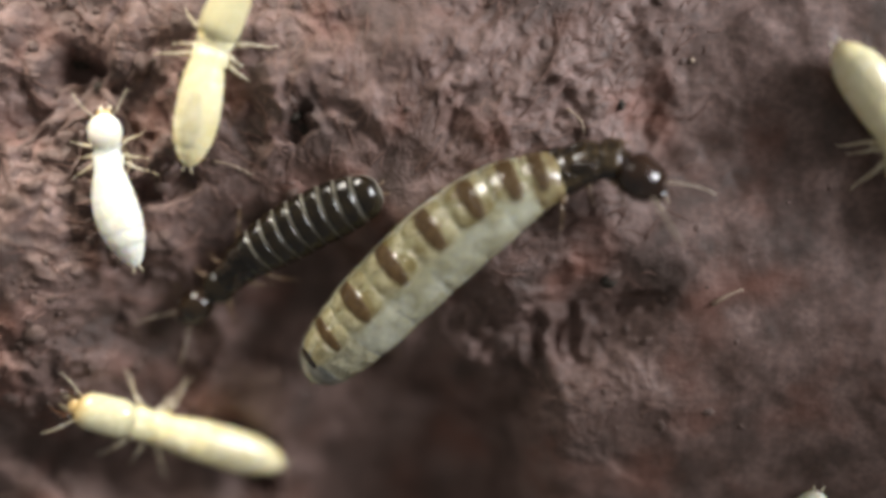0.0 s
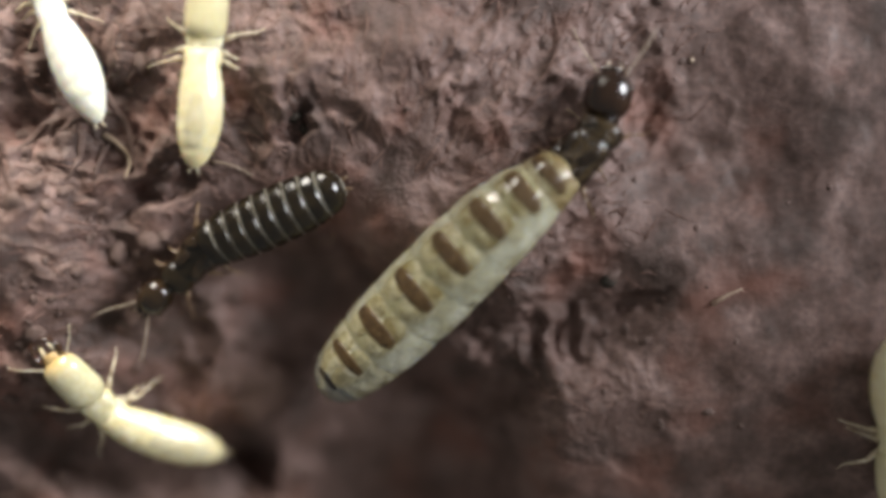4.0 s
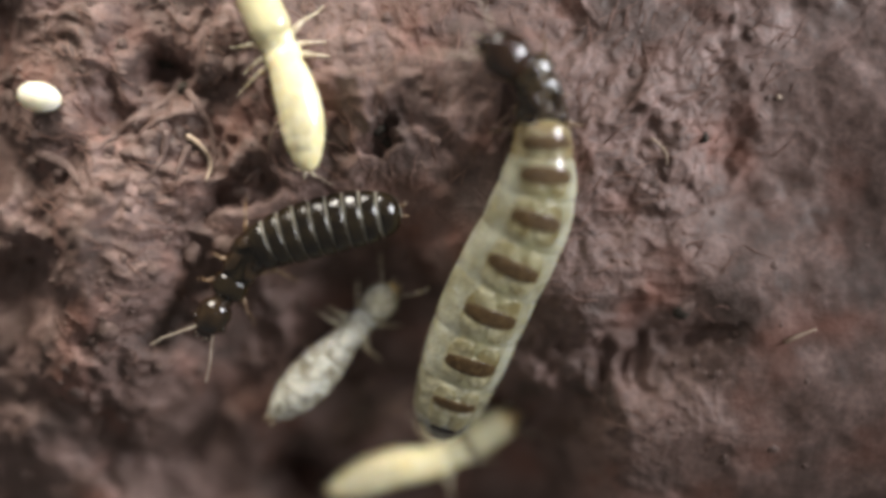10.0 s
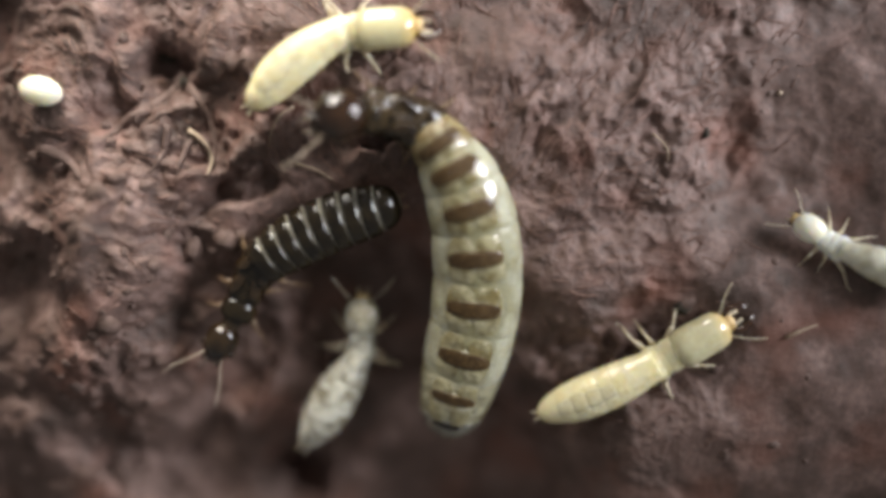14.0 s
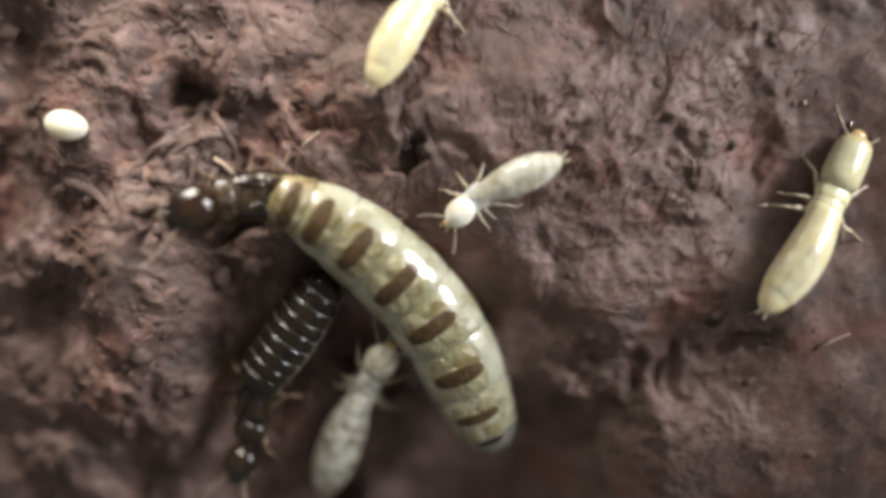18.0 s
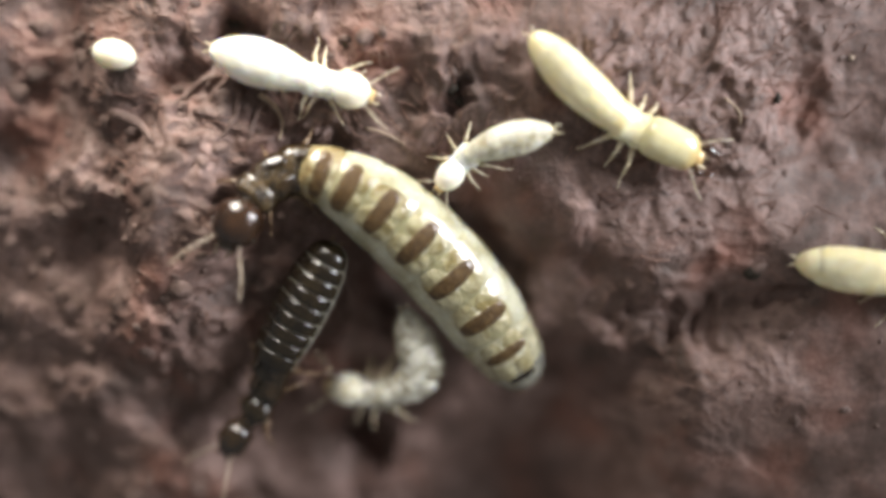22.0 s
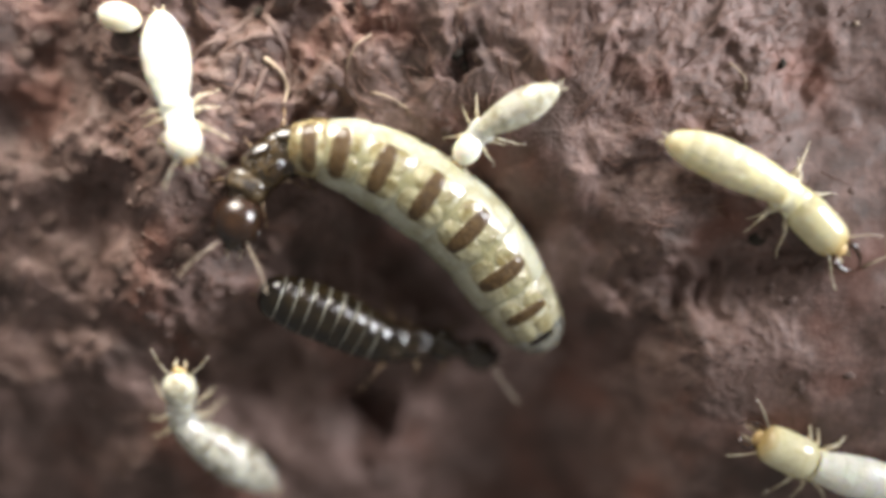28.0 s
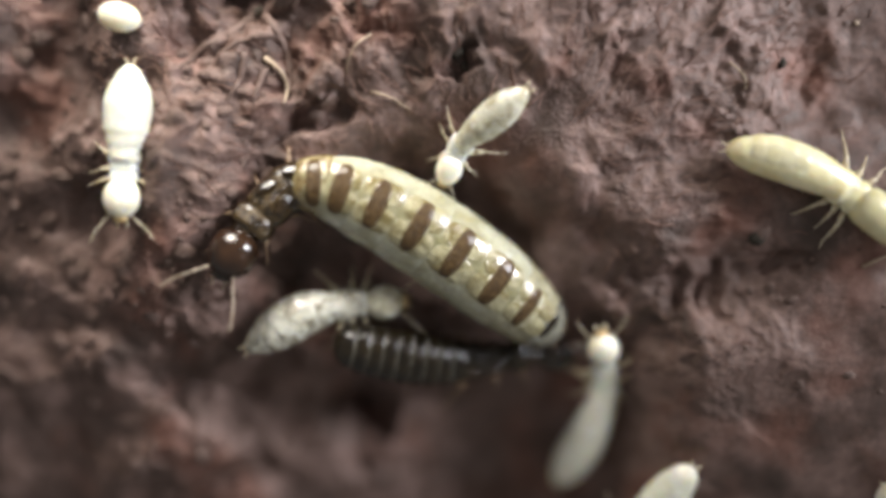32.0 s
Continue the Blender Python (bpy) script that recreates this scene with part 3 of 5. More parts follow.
WORKER_PROFILE = ([0.0, 0.12, 0.35, 0.62, 0.85, 1.0], [0.52, 0.66, 0.92, 1.0, 0.82, 0.45])
SOLDIER_PROFILE = ([0.0, 0.12, 0.35, 0.65, 0.88, 1.0], [0.70, 0.82, 0.98, 1.0, 0.82, 0.50])
KINDS = {
    "queen": dict(z=1.15, head=(1.62, 0.80), head_power=2.8, head_taper=0.06, head_mat=ROYALHEAD, head_label="glossy dark red-brown head", feeler=1.8, feeler_mat=FEELER,
                  feeler_spread=30, feeler_thick=0.038, jaw=(0.35, 0.22), eyes=True, lip_mat=CHITIN, thorax=[("pronotum", 0.38, 1.0, 0.80), ("mesonotum", 0.66, 1.7, 0.80), ("metanotum", 0.92, 1.9, 0.88)],
                  thorax_power=3.6, neck=0.6, thorax_mat=CHITIN, shield_mat=NOTUM, places=[0.035, 0.125, 0.255, 0.41, 0.575, 0.745, 0.90], plate_most=0.31, leg=0.8, leg_mat=DARKLIMB, leg_size=0.8, wing_stub=True, segments=7, long=10.7, girth=1.57,
                  profile=([0.0, 0.1, 0.25, 0.5, 0.75, 0.9, 1.0], [0.50, 0.76, 0.94, 1.0, 0.97, 0.85, 0.66]), pinch=0.03, reach=0.9, blunt=3.0, tail=0.38, flat=0.86, skin=MEMBRANE,
                  plate=(0.23, 36, 0.05, 2.8), plate_mat=PLATE, plate_label="dark brown horny back plate", patch=True, gut=False, split=2, follow=0.8),
    "king": dict(z=0.85, head=(1.30, 0.58), head_power=2.8, head_taper=0.05, head_mat=CHITIN, head_label="glossy black head", feeler=1.7, feeler_mat=FEELER,
                 feeler_spread=28, feeler_thick=0.034, jaw=(0.3, 0.2), eyes=True, lip_mat=CHITIN, thorax=[("pronotum", 0.42, 0.95, 0.62), ("mesonotum", 0.70, 1.45, 0.62), ("metanotum", 0.95, 1.6, 0.74)],
                 thorax_power=3.4, neck=0.6, thorax_mat=CHITIN, shield_mat=KINGPLATE, places=None, plate_most=9.0, leg=0.8, leg_mat=DARKLIMB, leg_size=0.8, wing_stub=True, segments=9, long=4.55, girth=1.0,
                 profile=([0.0, 0.15, 0.4, 0.7, 0.9, 1.0], [0.74, 0.90, 1.0, 0.98, 0.84, 0.6]), pinch=0.035, reach=0.45, blunt=2.2, tail=0.45, flat=0.8, skin=BAND,
                 plate=(0.464, 86, 0.05, 9.0), plate_mat=KINGPLATE, plate_label="black glossy back plate with pale rim", patch=False, gut=False, split=2, follow=0.85),
    "worker": dict(z=0.85, head=(1.38, 0.62), head_power=2.1, head_taper=0.0, head_mat=PALEHEAD, head_label="round pale head", feeler=1.15, feeler_mat=LIMB,
                   feeler_spread=36, feeler_thick=0.03, jaw=(0.22, 0.16), eyes=False, lip_mat=LIPS, thorax=[("pronotum", 0.52, 0.66, 0.50), ("mesonotum", 0.76, 0.68, 0.52), ("metanotum", 1.0, 0.80, 0.58)],
                   thorax_power=3.0, neck=0.66, thorax_mat=PALE, shield_mat=PALE, places=None, plate_most=9.0, leg=1.0, leg_mat=LIMB, leg_size=0.68, wing_stub=False, segments=7, long=3.7, girth=0.85,
                   profile=WORKER_PROFILE, pinch=0.016, reach=0.9, blunt=2.2, tail=0.55, flat=0.85, skin=PALE, plate=(0.42, 0, 0.008, 5.0), plate_mat=PALE, plate_label="", patch=False, gut=False, split=1, follow=0.9),
    "soldier": dict(z=0.85, head=(2.2, 0.76), head_power=5.5, head_taper=0.05, head_mat=AMBER, head_label="long glossy amber head", feeler=1.25, feeler_mat=LIMB,
                    feeler_spread=38, feeler_thick=0.032, jaw=(0.95, 0.40), eyes=False, lip_mat=LIPS, thorax=[("pronotum", 0.62, 0.85, 0.62), ("mesonotum", 0.82, 0.75, 0.58), ("metanotum", 1.0, 0.85, 0.64)],
                    thorax_power=3.2, neck=0.7, thorax_mat=CREAM, shield_mat=CREAM, places=None, plate_most=9.0, leg=1.1, leg_mat=LIMB, leg_size=0.78, wing_stub=False, segments=8, long=3.8, girth=0.86,
                    profile=SOLDIER_PROFILE, pinch=0.012, reach=0.9, blunt=2.2, tail=0.55, flat=0.85, skin=CREAM, plate=(0.42, 0, 0.008, 5.0), plate_mat=CREAM, plate_label="", patch=False, gut=True, split=1, follow=0.9),
}

queen = insect("termite_queen", "queen", "swollen cream termite queen with brown back plates", "termite")
king = insect("termite_king", "king", "black glossy termite king with pale-ringed abdomen", "termite")
SOLDIER_LABEL, WORKER_LABEL = "yellow termite soldier with amber head and dark jaws", "small white translucent termite worker"
soldier_a = insect("termite_soldier", "soldier", SOLDIER_LABEL, "termite", "termite soldiers", head_mat=ORANGE, girth=0.75, head=(2.1, 0.69))
soldier_c = insect("termite_soldier", "soldier", "cream termite soldier with long glossy yellow head", "termite", "termite soldiers", long=4.1, girth=0.77, head=(2.1, 0.68))
soldier_h = insect("termite_soldier", "soldier", "cream termite soldier with tan head and slim body", "termite", "termite soldiers", 0.95, long=3.5, skin=PALE, gut=False, girth=0.8)
soldier_j = insect("termite_soldier", "soldier", SOLDIER_LABEL, "termite", "termite soldiers", long=3.5)
worker_b = insect("termite_worker", "worker", WORKER_LABEL, "termite", "termite workers", 0.92, long=3.85)
worker_d = insect("termite_worker", "worker", "greyish clouded termite worker with round pale head", "termite", "termite workers", skin=GLASSY, plate_mat=GLASSY, thorax_mat=GLASSY, shield_mat=GLASSY, head_mat=CLOUDY, long=3.8)
worker_f = insect("termite_worker", "worker", "very small white termite worker beside the queen", "termite", "termite workers", 0.80, skin=CLOUDY, plate_mat=CLOUDY, girth=0.78, head=(1.45, 0.58), long=2.75)
worker_g = insect("termite_worker", "worker", "plump white termite worker near the egg", "termite", "termite workers", 0.98, long=3.4)
worker_i = insect("termite_worker", "worker", WORKER_LABEL, "termite", "termite workers", 0.95, long=3.6)
worker_l = insect("termite_worker", "worker", WORKER_LABEL, "termite", "termite workers", long=3.1)


# ---- small things on the ground ----
def egg(x, y):
    v, f = barrel(1.45, 0.50, 2.0, 0.9, 24, 17, 0.06)
    ob = mesh_object("termite_egg", v, f, EGG)
    ob.matrix_world = pose(x * MM, y * MM, (surface(x, y) + 0.45) * MM, 0, 0, -8)
    tagged(ob, "smooth glossy white egg lying on the soil", "egg")


egg(-16.17, 4.76)


def lump(radius, rng, rings_=7, n=9):
    """An uneven crumb of soil."""
    loops = []
    sx, sy = rng.uniform(0.6, 1.5), rng.uniform(0.6, 1.3)
    for k in range(rings_):
        u = math.pi * (k + 0.5) / rings_
        loops.append([(radius * sx * rng.uniform(0.7, 1.2) * math.sin(u) * math.cos(a), radius * sy * rng.uniform(0.7, 1.2) * math.sin(u) * math.sin(a),
                       radius * 0.8 * math.cos(u) * rng.uniform(0.85, 1.15)) for a in np.linspace(0, 2 * math.pi, n, endpoint=False)])
    return rings(loops[::-1])


def scatter(name, label, mat, count, small, large, where, seed):
    rng = random.Random(seed)
    verts, faces = [], []
    while count:
        x, y = rng.uniform(-22, 17), rng.uniform(-13, 11)
        if rng.random() > where(x, y):
            continue
        r = small * (large / small) ** (rng.random() ** 2.2)
        v, f = lump(r, rng)
        z, k = surface(x, y) - 0.5 * r, len(verts)
        verts += [(a + x, b + y, c + z) for a, b, c in v]
        faces += [tuple(i + k for i in q) for q in f]
        count -= 1
    tagged(mesh_object(name, verts, faces, mat), label, "soil", kind="stuff")


def west_bank(x, y):
    return 1 / (1 + math.exp((x + 9.5 + 0.3 * y) / 1.5)) * (1.0 if y > -7 else 0.5) + 0.12 * (x < 8)


def clods(count, seed):
    """Rounded soil pellets on the bank, each a part of the ground."""
    rng = random.Random(seed)
    shapes = []
    for _ in range(14):
        ob = mesh_object("soil_clod", *lump(1.0, rng), CRUMB)
        shapes.append(ob.data)
        bpy.data.objects.remove(ob)
    while count:
        x, y = rng.uniform(-22, 17), rng.uniform(-13, 11)
        if rng.random() > west_bank(x, y):
            continue
        r = 0.13 * 3.4 ** (rng.random() ** 1.8)
        ob = new("soil_clod", rng.choice(shapes))
        ob.parent = GROUND
        ob.matrix_local = pose(x * MM, y * MM, (surface(x, y) - 0.3 * r) * MM, rng.uniform(-30, 30), rng.uniform(-30, 30), rng.uniform(0, 360)) @ Matrix.Diagonal((r, r, r, 1))
        count -= 1


clods(290, 3)
scatter("soil_crumbs", "loose small crumbs of reddish soil", CRUMB, 600, 0.07, 0.22, lambda x, y: 0.25 + 0.75 * west_bank(x, y) - 0.2 * (x > 9), 4)


def torn_fibres(count, seed):
    """Short torn fibres of root and soil that lie along the fan of the tear, felted into the ground."""
    rng = random.Random(seed)
    runs = []
    while len(runs) < count:
        x, y = rng.uniform(-17, 9), rng.uniform(-6, 9)
        away = math.hypot(x + 2.5, y + 0.8)
        if away < 3.2 or rng.random() > (0.9 if y > 0.5 else 0.45) or x - 0.3 * y > 6.0 + rng.uniform(-1.5, 1.5):
            continue
        turn = math.atan2(y + 0.8, x + 2.5) + rng.gauss(0, 0.45)
        length, thick, bow, rise = rng.uniform(0.3, 1.1), rng.uniform(0.018, 0.04), rng.uniform(-0.12, 0.12), rng.uniform(0.0, 0.12)
        runs.append([(x + length * u * math.cos(turn) - bow * math.sin(math.pi * u) * math.sin(turn), y + length * u * math.sin(turn) + bow * math.sin(math.pi * u) * math.cos(turn),
                      0.3 * thick + rise * u * u, thick * (1.0 - 0.65 * u)) for u in (0.0, 0.35, 0.7, 1.0)])
    flat = np.array(runs).reshape(-1, 4)
    flat[:, 2] += lie(flat[:, 0], flat[:, 1]) + relief(flat[:, 0], flat[:, 1])
    verts, faces = [], []
    for run in flat.reshape(-1, 4, 4):
        v, f = tube(run[:, :3], run[:, 3], 4)
        k = len(verts)
        verts += v
        faces += [tuple(i + k for i in q) for q in f]
    tagged(mesh_object("torn_fibres", verts, faces, FELT), "short torn reddish fibres felted into the soil", "fibres", kind="stuff")


torn_fibres(1100, 8)


def fibre(x0, y0, x1, y1, thick, bow, mat, label, name="plant_fibre", sink=1.0):
    pts, radii = [], []
    for u in np.linspace(0, 1, 9):
        x, y = x0 + (x1 - x0) * u - bow * (y1 - y0) * math.sin(math.pi * u), y0 + (y1 - y0) * u + bow * (x1 - x0) * math.sin(math.pi * u)
        pts.append((x, y, surface(x, y) + sink * thick + 0.12 * math.sin(math.pi * u)))
        radii.append(thick * (1.0 - 0.6 * u))
    tagged(mesh_object(name, *tube(pts, radii, 9), mat), label, "root" if sink < 0 else "fibre", "roots in the soil" if sink < 0 else "fibres in the soil")


for row in ((4.15, 4.70, 4.72, 3.83, 0.05, 0.15), (9.0, -1.85, 10.0, -1.35, 0.07, 0.05), (-7.81, 2.98, -6.45, 2.49, 0.05, 0.06), (-7.9, 4.85, -8.69, 3.45, 0.05, -0.12),
            (-11.5, 3.9, -10.7, 2.4, 0.11, 0.2)):
    fibre(*row, FIBRE, "thin pale plant fibre lying on the soil")


for row in ((-11.66, 5.45, -10.64, 2.60, 0.17, 0.12), (-12.06, 5.90, -12.95, 4.63, 0.20, 0.10), (-12.94, 4.45, -14.27, 3.25, 0.20, -0.12), (-16.37, 2.96, -14.72, 1.90, 0.28, 0.10),
            (-12.16, 4.01, -12.65, 2.28, 0.15, 0.10), (-11.16, 4.72, -13.00, 3.78, 0.16, -0.10), (-11.30, 3.76, -11.69, 1.95, 0.13, -0.08), (-10.72, 5.59, -9.53, 6.40, 0.13, 0.10)):
    fibre(*row, CRUMB, "thick pinkish root half sunk in the soil", "root_piece", -0.4)


def pebble(x, y, r, mat, label):
    v, f = lump(r, random.Random(int(100 * x)), 9, 12)
    ob = mesh_object("grit_grain", v, f, mat)
    ob.location = (x * MM, y * MM, (surface(x, y) + 0.2 * r) * MM)
    tagged(ob, label, "grit", "grains of grit")


for x, y, r in ((5.66, -1.1, 0.26), (-4.7, 4.05, 0.26), (-5.0, 4.5, 0.2), (6.05, 4.9, 0.2), (-12.7, 6.5, 0.3), (-11.9, 5.6, 0.22)):
    pebble(x, y, r, STONE, "small dark greenish grain of grit in the soil")
pebble(8.44, 6.39, 0.075, FIBRE, "tiny pale grain on the soil")


# ---- how an insect lies and crawls ----
def at(spine, t, lean, *points):
    spine.append((t, lean, points))


def curve(points, split, where):
    """The place and the heading on a smooth line through the points; 0 the head, 1 the waist, 2 the tail."""
    pts = [np.array(p, float) for p in points]
    ext = [2 * pts[0] - pts[1]] + pts + [2 * pts[-1] - pts[-2]]
    dense, marks = [], []
    for i in range(len(pts) - 1):
        a, b, c, d = ext[i:i + 4]
        marks.append(len(dense))
        for u in np.linspace(0, 1, 16, endpoint=False):
            dense.append(0.5 * (2 * b + (c - a) * u + (2 * a - 5 * b + 4 * c - d) * u * u + (3 * b - a - 3 * c + d) * u ** 3))
    marks.append(len(dense))
    dense.append(pts[-1])
    dense = np.array(dense)
    s = np.concatenate([[0], np.cumsum(np.hypot(*np.diff(dense, axis=0).T))])
    waist = s[marks[split]]
    d = where * waist if where <= 1 else waist + (where - 1) * (s[-1] - waist)
    place = [np.interp(d, s, dense[:, i]) for i in (0, 1)]
    lo, hi = max(0, d - 0.25), min(s[-1], d + 0.25)
    ahead = [np.interp(lo, s, dense[:, i]) - np.interp(hi, s, dense[:, i]) for i in (0, 1)]
    # the ground under it, evened out over the insect's length, and its slope
    reach = np.linspace(0, s[-1], 9)
    heights = lie(np.interp(reach, s, dense[:, 0]), np.interp(reach, s, dense[:, 1]))
    fall, base = np.polyfit(reach, heights, 1)
    return place[0], place[1], math.degrees(math.atan2(ahead[1], ahead[0])), float(base + fall * d), math.degrees(math.atan(-fall))


def crawl(creature, spine):
    """Keys an insect and its pieces along its spine."""
    root_rows, piece_rows = [], [[] for _ in creature["pieces"]]
    swings, last, stride = [], None, 1
    for t, lean, points in spine:
        poses = []
        for ob, where, z in creature["pieces"]:
            x, y, h, low, rise = curve(points, creature["split"], where)
            follow = creature["follow"]
            poses.append(pose(x * MM, y * MM, (follow * low + z) * MM, -lean, -follow * rise, h))
        root = poses[3]
        root_rows.append((t, root))
        back = root.inverted()
        for rows, m in zip(piece_rows, poses):
            rows.append((t, back @ m))
        moved = 0 if last is None else (root.translation - last).length / MM
        last = root.translation.copy()
        stride = -stride
        swings.append((t, stride * min(1.0, moved / 0.6)))
    walk(creature["root"], root_rows)
    for (ob, _, _), rows in zip(creature["pieces"], piece_rows):
        walk(ob, rows)
    for n, (ob, side, is_feeler) in enumerate(creature["swing"]):
        rest = ob.location.copy()
        rows = []
        for i, (t, go) in enumerate(swings):
            turn = 9 * math.sin(1.7 * i + n) if is_feeler else 14 * go * side
            rows.append((t, Matrix.Translation(rest) @ pose(0, 0, 0, 0, 0, turn)))
        walk(ob, rows)


# ---- what moves ----
def motions():
    """Where each insect lies, time by time: seconds, lean in degrees, then its spine from head to tail in millimetres."""
    spine = []
    at(spine, 0, 32, (6.40, 2.29), (5.42, 2.94), (3.62, 2.42), (1.62, 1.42), (-0.84, -0.55), (-4.18, -3.90))
    at(spine, 1, 32, (7.15, 2.92), (6.08, 2.76), (4.37, 2.41), (1.99, 1.51), (-0.75, -0.66), (-4.27, -3.73))
    at(spine, 2, 28, (7.52, 2.19), (6.37, 2.30), (4.65, 2.13), (2.00, 0.95), (-0.83, -0.95), (-4.35, -3.69))
    at(spine, 3, 25, (7.51, 1.73), (6.36, 2.03), (4.74, 1.95), (2.09, 0.85), (-0.74, -0.94), (-4.36, -3.70))
    at(spine, 3.5, 25, (6.73, 3.67), (5.81, 2.95), (4.38, 2.23), (2.00, 1.14), (-0.74, -0.85), (-4.26, -3.79))
    at(spine, 5.5, -6, (2.68, 6.80), (3.25, 5.77), (2.56, 3.83), (0.94, 1.35), (-1.04, -1.07), (-3.90, -4.05))
    at(spine, 6, -8, (1.87, 7.31), (2.35, 6.38), (2.40, 4.64), (1.00, 1.82), (-0.84, -0.92), (-3.97, -3.93))
    at(spine, 7, -10, (0.71, 6.81), (1.62, 6.08), (1.77, 4.42), (0.74, 2.16), (-1.09, -0.68), (-3.71, -3.99))
    at(spine, 8, -14, (-0.24, 6.86), (0.83, 6.41), (1.18, 4.76), (0.52, 2.42), (-1.00, -0.61), (-3.21, -4.33))
    at(spine, 9, -12, (-0.45, 7.43), (0.29, 6.70), (0.69, 4.91), (0.03, 2.09), (-1.16, -1.19), (-2.83, -5.20))
    at(spine, 10, -10, (-1.01, 6.80), (-0.06, 6.30), (0.36, 4.69), (0.23, 2.06), (-1.05, -1.34), (-2.31, -5.51))
    at(spine, 11, -8, (-1.70, 6.28), (-0.44, 6.25), (0.42, 4.92), (0.49, 2.04), (-0.87, -1.38), (-2.43, -5.44))
    at(spine, 12, -4, (-2.90, 5.53), (-1.78, 5.82), (-0.38, 4.72), (0.08, 1.94), (-0.91, -1.46), (-2.51, -5.64))
    at(spine, 13, 2, (-4.40, 5.03), (-3.32, 5.28), (-1.37, 4.44), (-0.52, 1.96), (-0.54, -1.48), (-1.91, -5.65))
    at(spine, 14, 5, (-6.16, 4.41), (-5.13, 4.70), (-3.30, 4.15), (-1.80, 1.79), (-1.38, -1.44), (-2.02, -5.55))
    at(spine, 14.5, 5, (-6.96, 4.32), (-5.83, 4.81), (-4.12, 4.41), (-2.38, 2.26), (-1.64, -1.14), (-2.07, -5.41))
    at(spine, 16.5, 8, (-9.49, 2.33), (-8.48, 2.95), (-6.88, 3.09), (-4.32, 1.43), (-2.66, -1.49), (-2.07, -5.45))
    at(spine, 17, 8, (-9.93, 2.37), (-8.97, 2.71), (-7.14, 3.15), (-4.21, 1.70), (-2.44, -1.39), (-1.72, -5.42))
    at(spine, 18, 8, (-11.75, 2.12), (-10.91, 2.43), (-9.14, 2.59), (-6.38, 1.10), (-3.73, -1.56), (-1.70, -5.52))
    at(spine, 19, 4, (-11.52, -0.67), (-11.17, 0.55), (-9.83, 1.79), (-6.99, 0.86), (-4.11, -1.71), (-1.83, -5.45))
    at(spine, 20, 4, (-11.52, -0.56), (-11.07, 0.48), (-9.51, 1.44), (-6.91, 0.49), (-4.22, -1.79), (-1.93, -5.10))
    at(spine, 21, 4, (-11.68, -0.58), (-11.08, 0.49), (-9.62, 1.36), (-7.02, 0.51), (-4.07, -2.04), (-1.82, -5.11))
    at(spine, 22, 4, (-11.67, -0.53), (-11.07, 0.63), (-9.59, 1.37), (-6.99, 0.19), (-4.24, -2.22), (-1.96, -5.04))
    at(spine, 23, 4, (-11.80, -0.50), (-11.08, 0.49), (-9.53, 1.28), (-7.22, 0.33), (-4.28, -2.07), (-1.96, -5.08))
    at(spine, 24, 4, (-11.88, -0.64), (-11.37, 0.43), (-9.45, 1.25), (-7.14, 0.24), (-4.21, -2.03), (-1.90, -5.01))
    at(spine, 25, 4, (-12.34, -0.23), (-11.19, 0.71), (-9.72, 1.30), (-7.35, 0.48), (-4.35, -1.47), (-1.74, -4.69))
    at(spine, 25.5, 4, (-12.74, -0.88), (-11.52, 0.34), (-9.98, 1.22), (-7.54, 0.59), (-4.40, -1.28), (-1.75, -4.66))
    at(spine, 27.5, 2, (-12.05, -1.30), (-11.79, -0.17), (-10.17, 0.90), (-7.35, 0.45), (-4.31, -1.47), (-1.44, -4.76))
    at(spine, 28, 2, (-11.78, -1.73), (-11.63, -0.51), (-10.14, 0.82), (-7.38, 0.43), (-4.17, -1.51), (-1.41, -4.94))
    at(spine, 29, 0, (-11.47, -2.55), (-11.45, -1.14), (-10.22, 0.26), (-7.44, 0.05), (-4.29, -1.74), (-1.42, -4.83))
    at(spine, 30, -2, (-11.39, -2.73), (-11.45, -1.27), (-10.20, -0.07), (-7.43, -0.29), (-4.28, -1.93), (-1.51, -4.84))
    at(spine, 31, -3, (-12.13, -2.98), (-11.72, -1.68), (-10.30, -0.32), (-7.53, -0.55), (-4.28, -2.14), (-1.53, -4.75))
    at(spine, 32, -3, (-11.96, -2.79), (-11.43, -1.72), (-9.91, -0.33), (-7.40, -0.85), (-4.24, -2.53), (-1.33, -4.54))
    crawl(queen, spine)

    spine = []
    at(spine, 0, 10, (-8.72, -2.06), (-7.54, -1.07), (-6.71, -0.31), (-4.48, 0.97), (-2.24, 1.90))
    at(spine, 1, 10, (-9.73, -1.74), (-8.62, -0.85), (-7.71, -0.22), (-5.25, 0.78), (-2.83, 1.71))
    at(spine, 2, 8, (-10.14, -1.83), (-8.93, -0.79), (-8.04, -0.04), (-5.69, 1.02), (-3.19, 1.95))
    at(spine, 3, 8, (-10.21, -1.73), (-8.92, -0.65), (-8.13, -0.02), (-5.78, 1.06), (-3.47, 2.00))
    at(spine, 3.5, 8, (-9.92, -1.69), (-8.74, -0.69), (-8.04, 0.02), (-5.78, 1.06), (-3.46, 2.09))
    at(spine, 5.5, 5, (-10.03, -1.58), (-8.93, -0.55), (-8.13, 0.12), (-5.89, 1.11), (-3.59, 2.05))
    at(spine, 6, 5, (-10.28, -1.51), (-9.11, -0.63), (-8.31, 0.11), (-6.10, 1.12), (-3.62, 2.14))
    at(spine, 7, 5, (-10.67, -0.80), (-9.38, -0.31), (-8.53, 0.36), (-6.14, 1.16), (-3.78, 1.95))
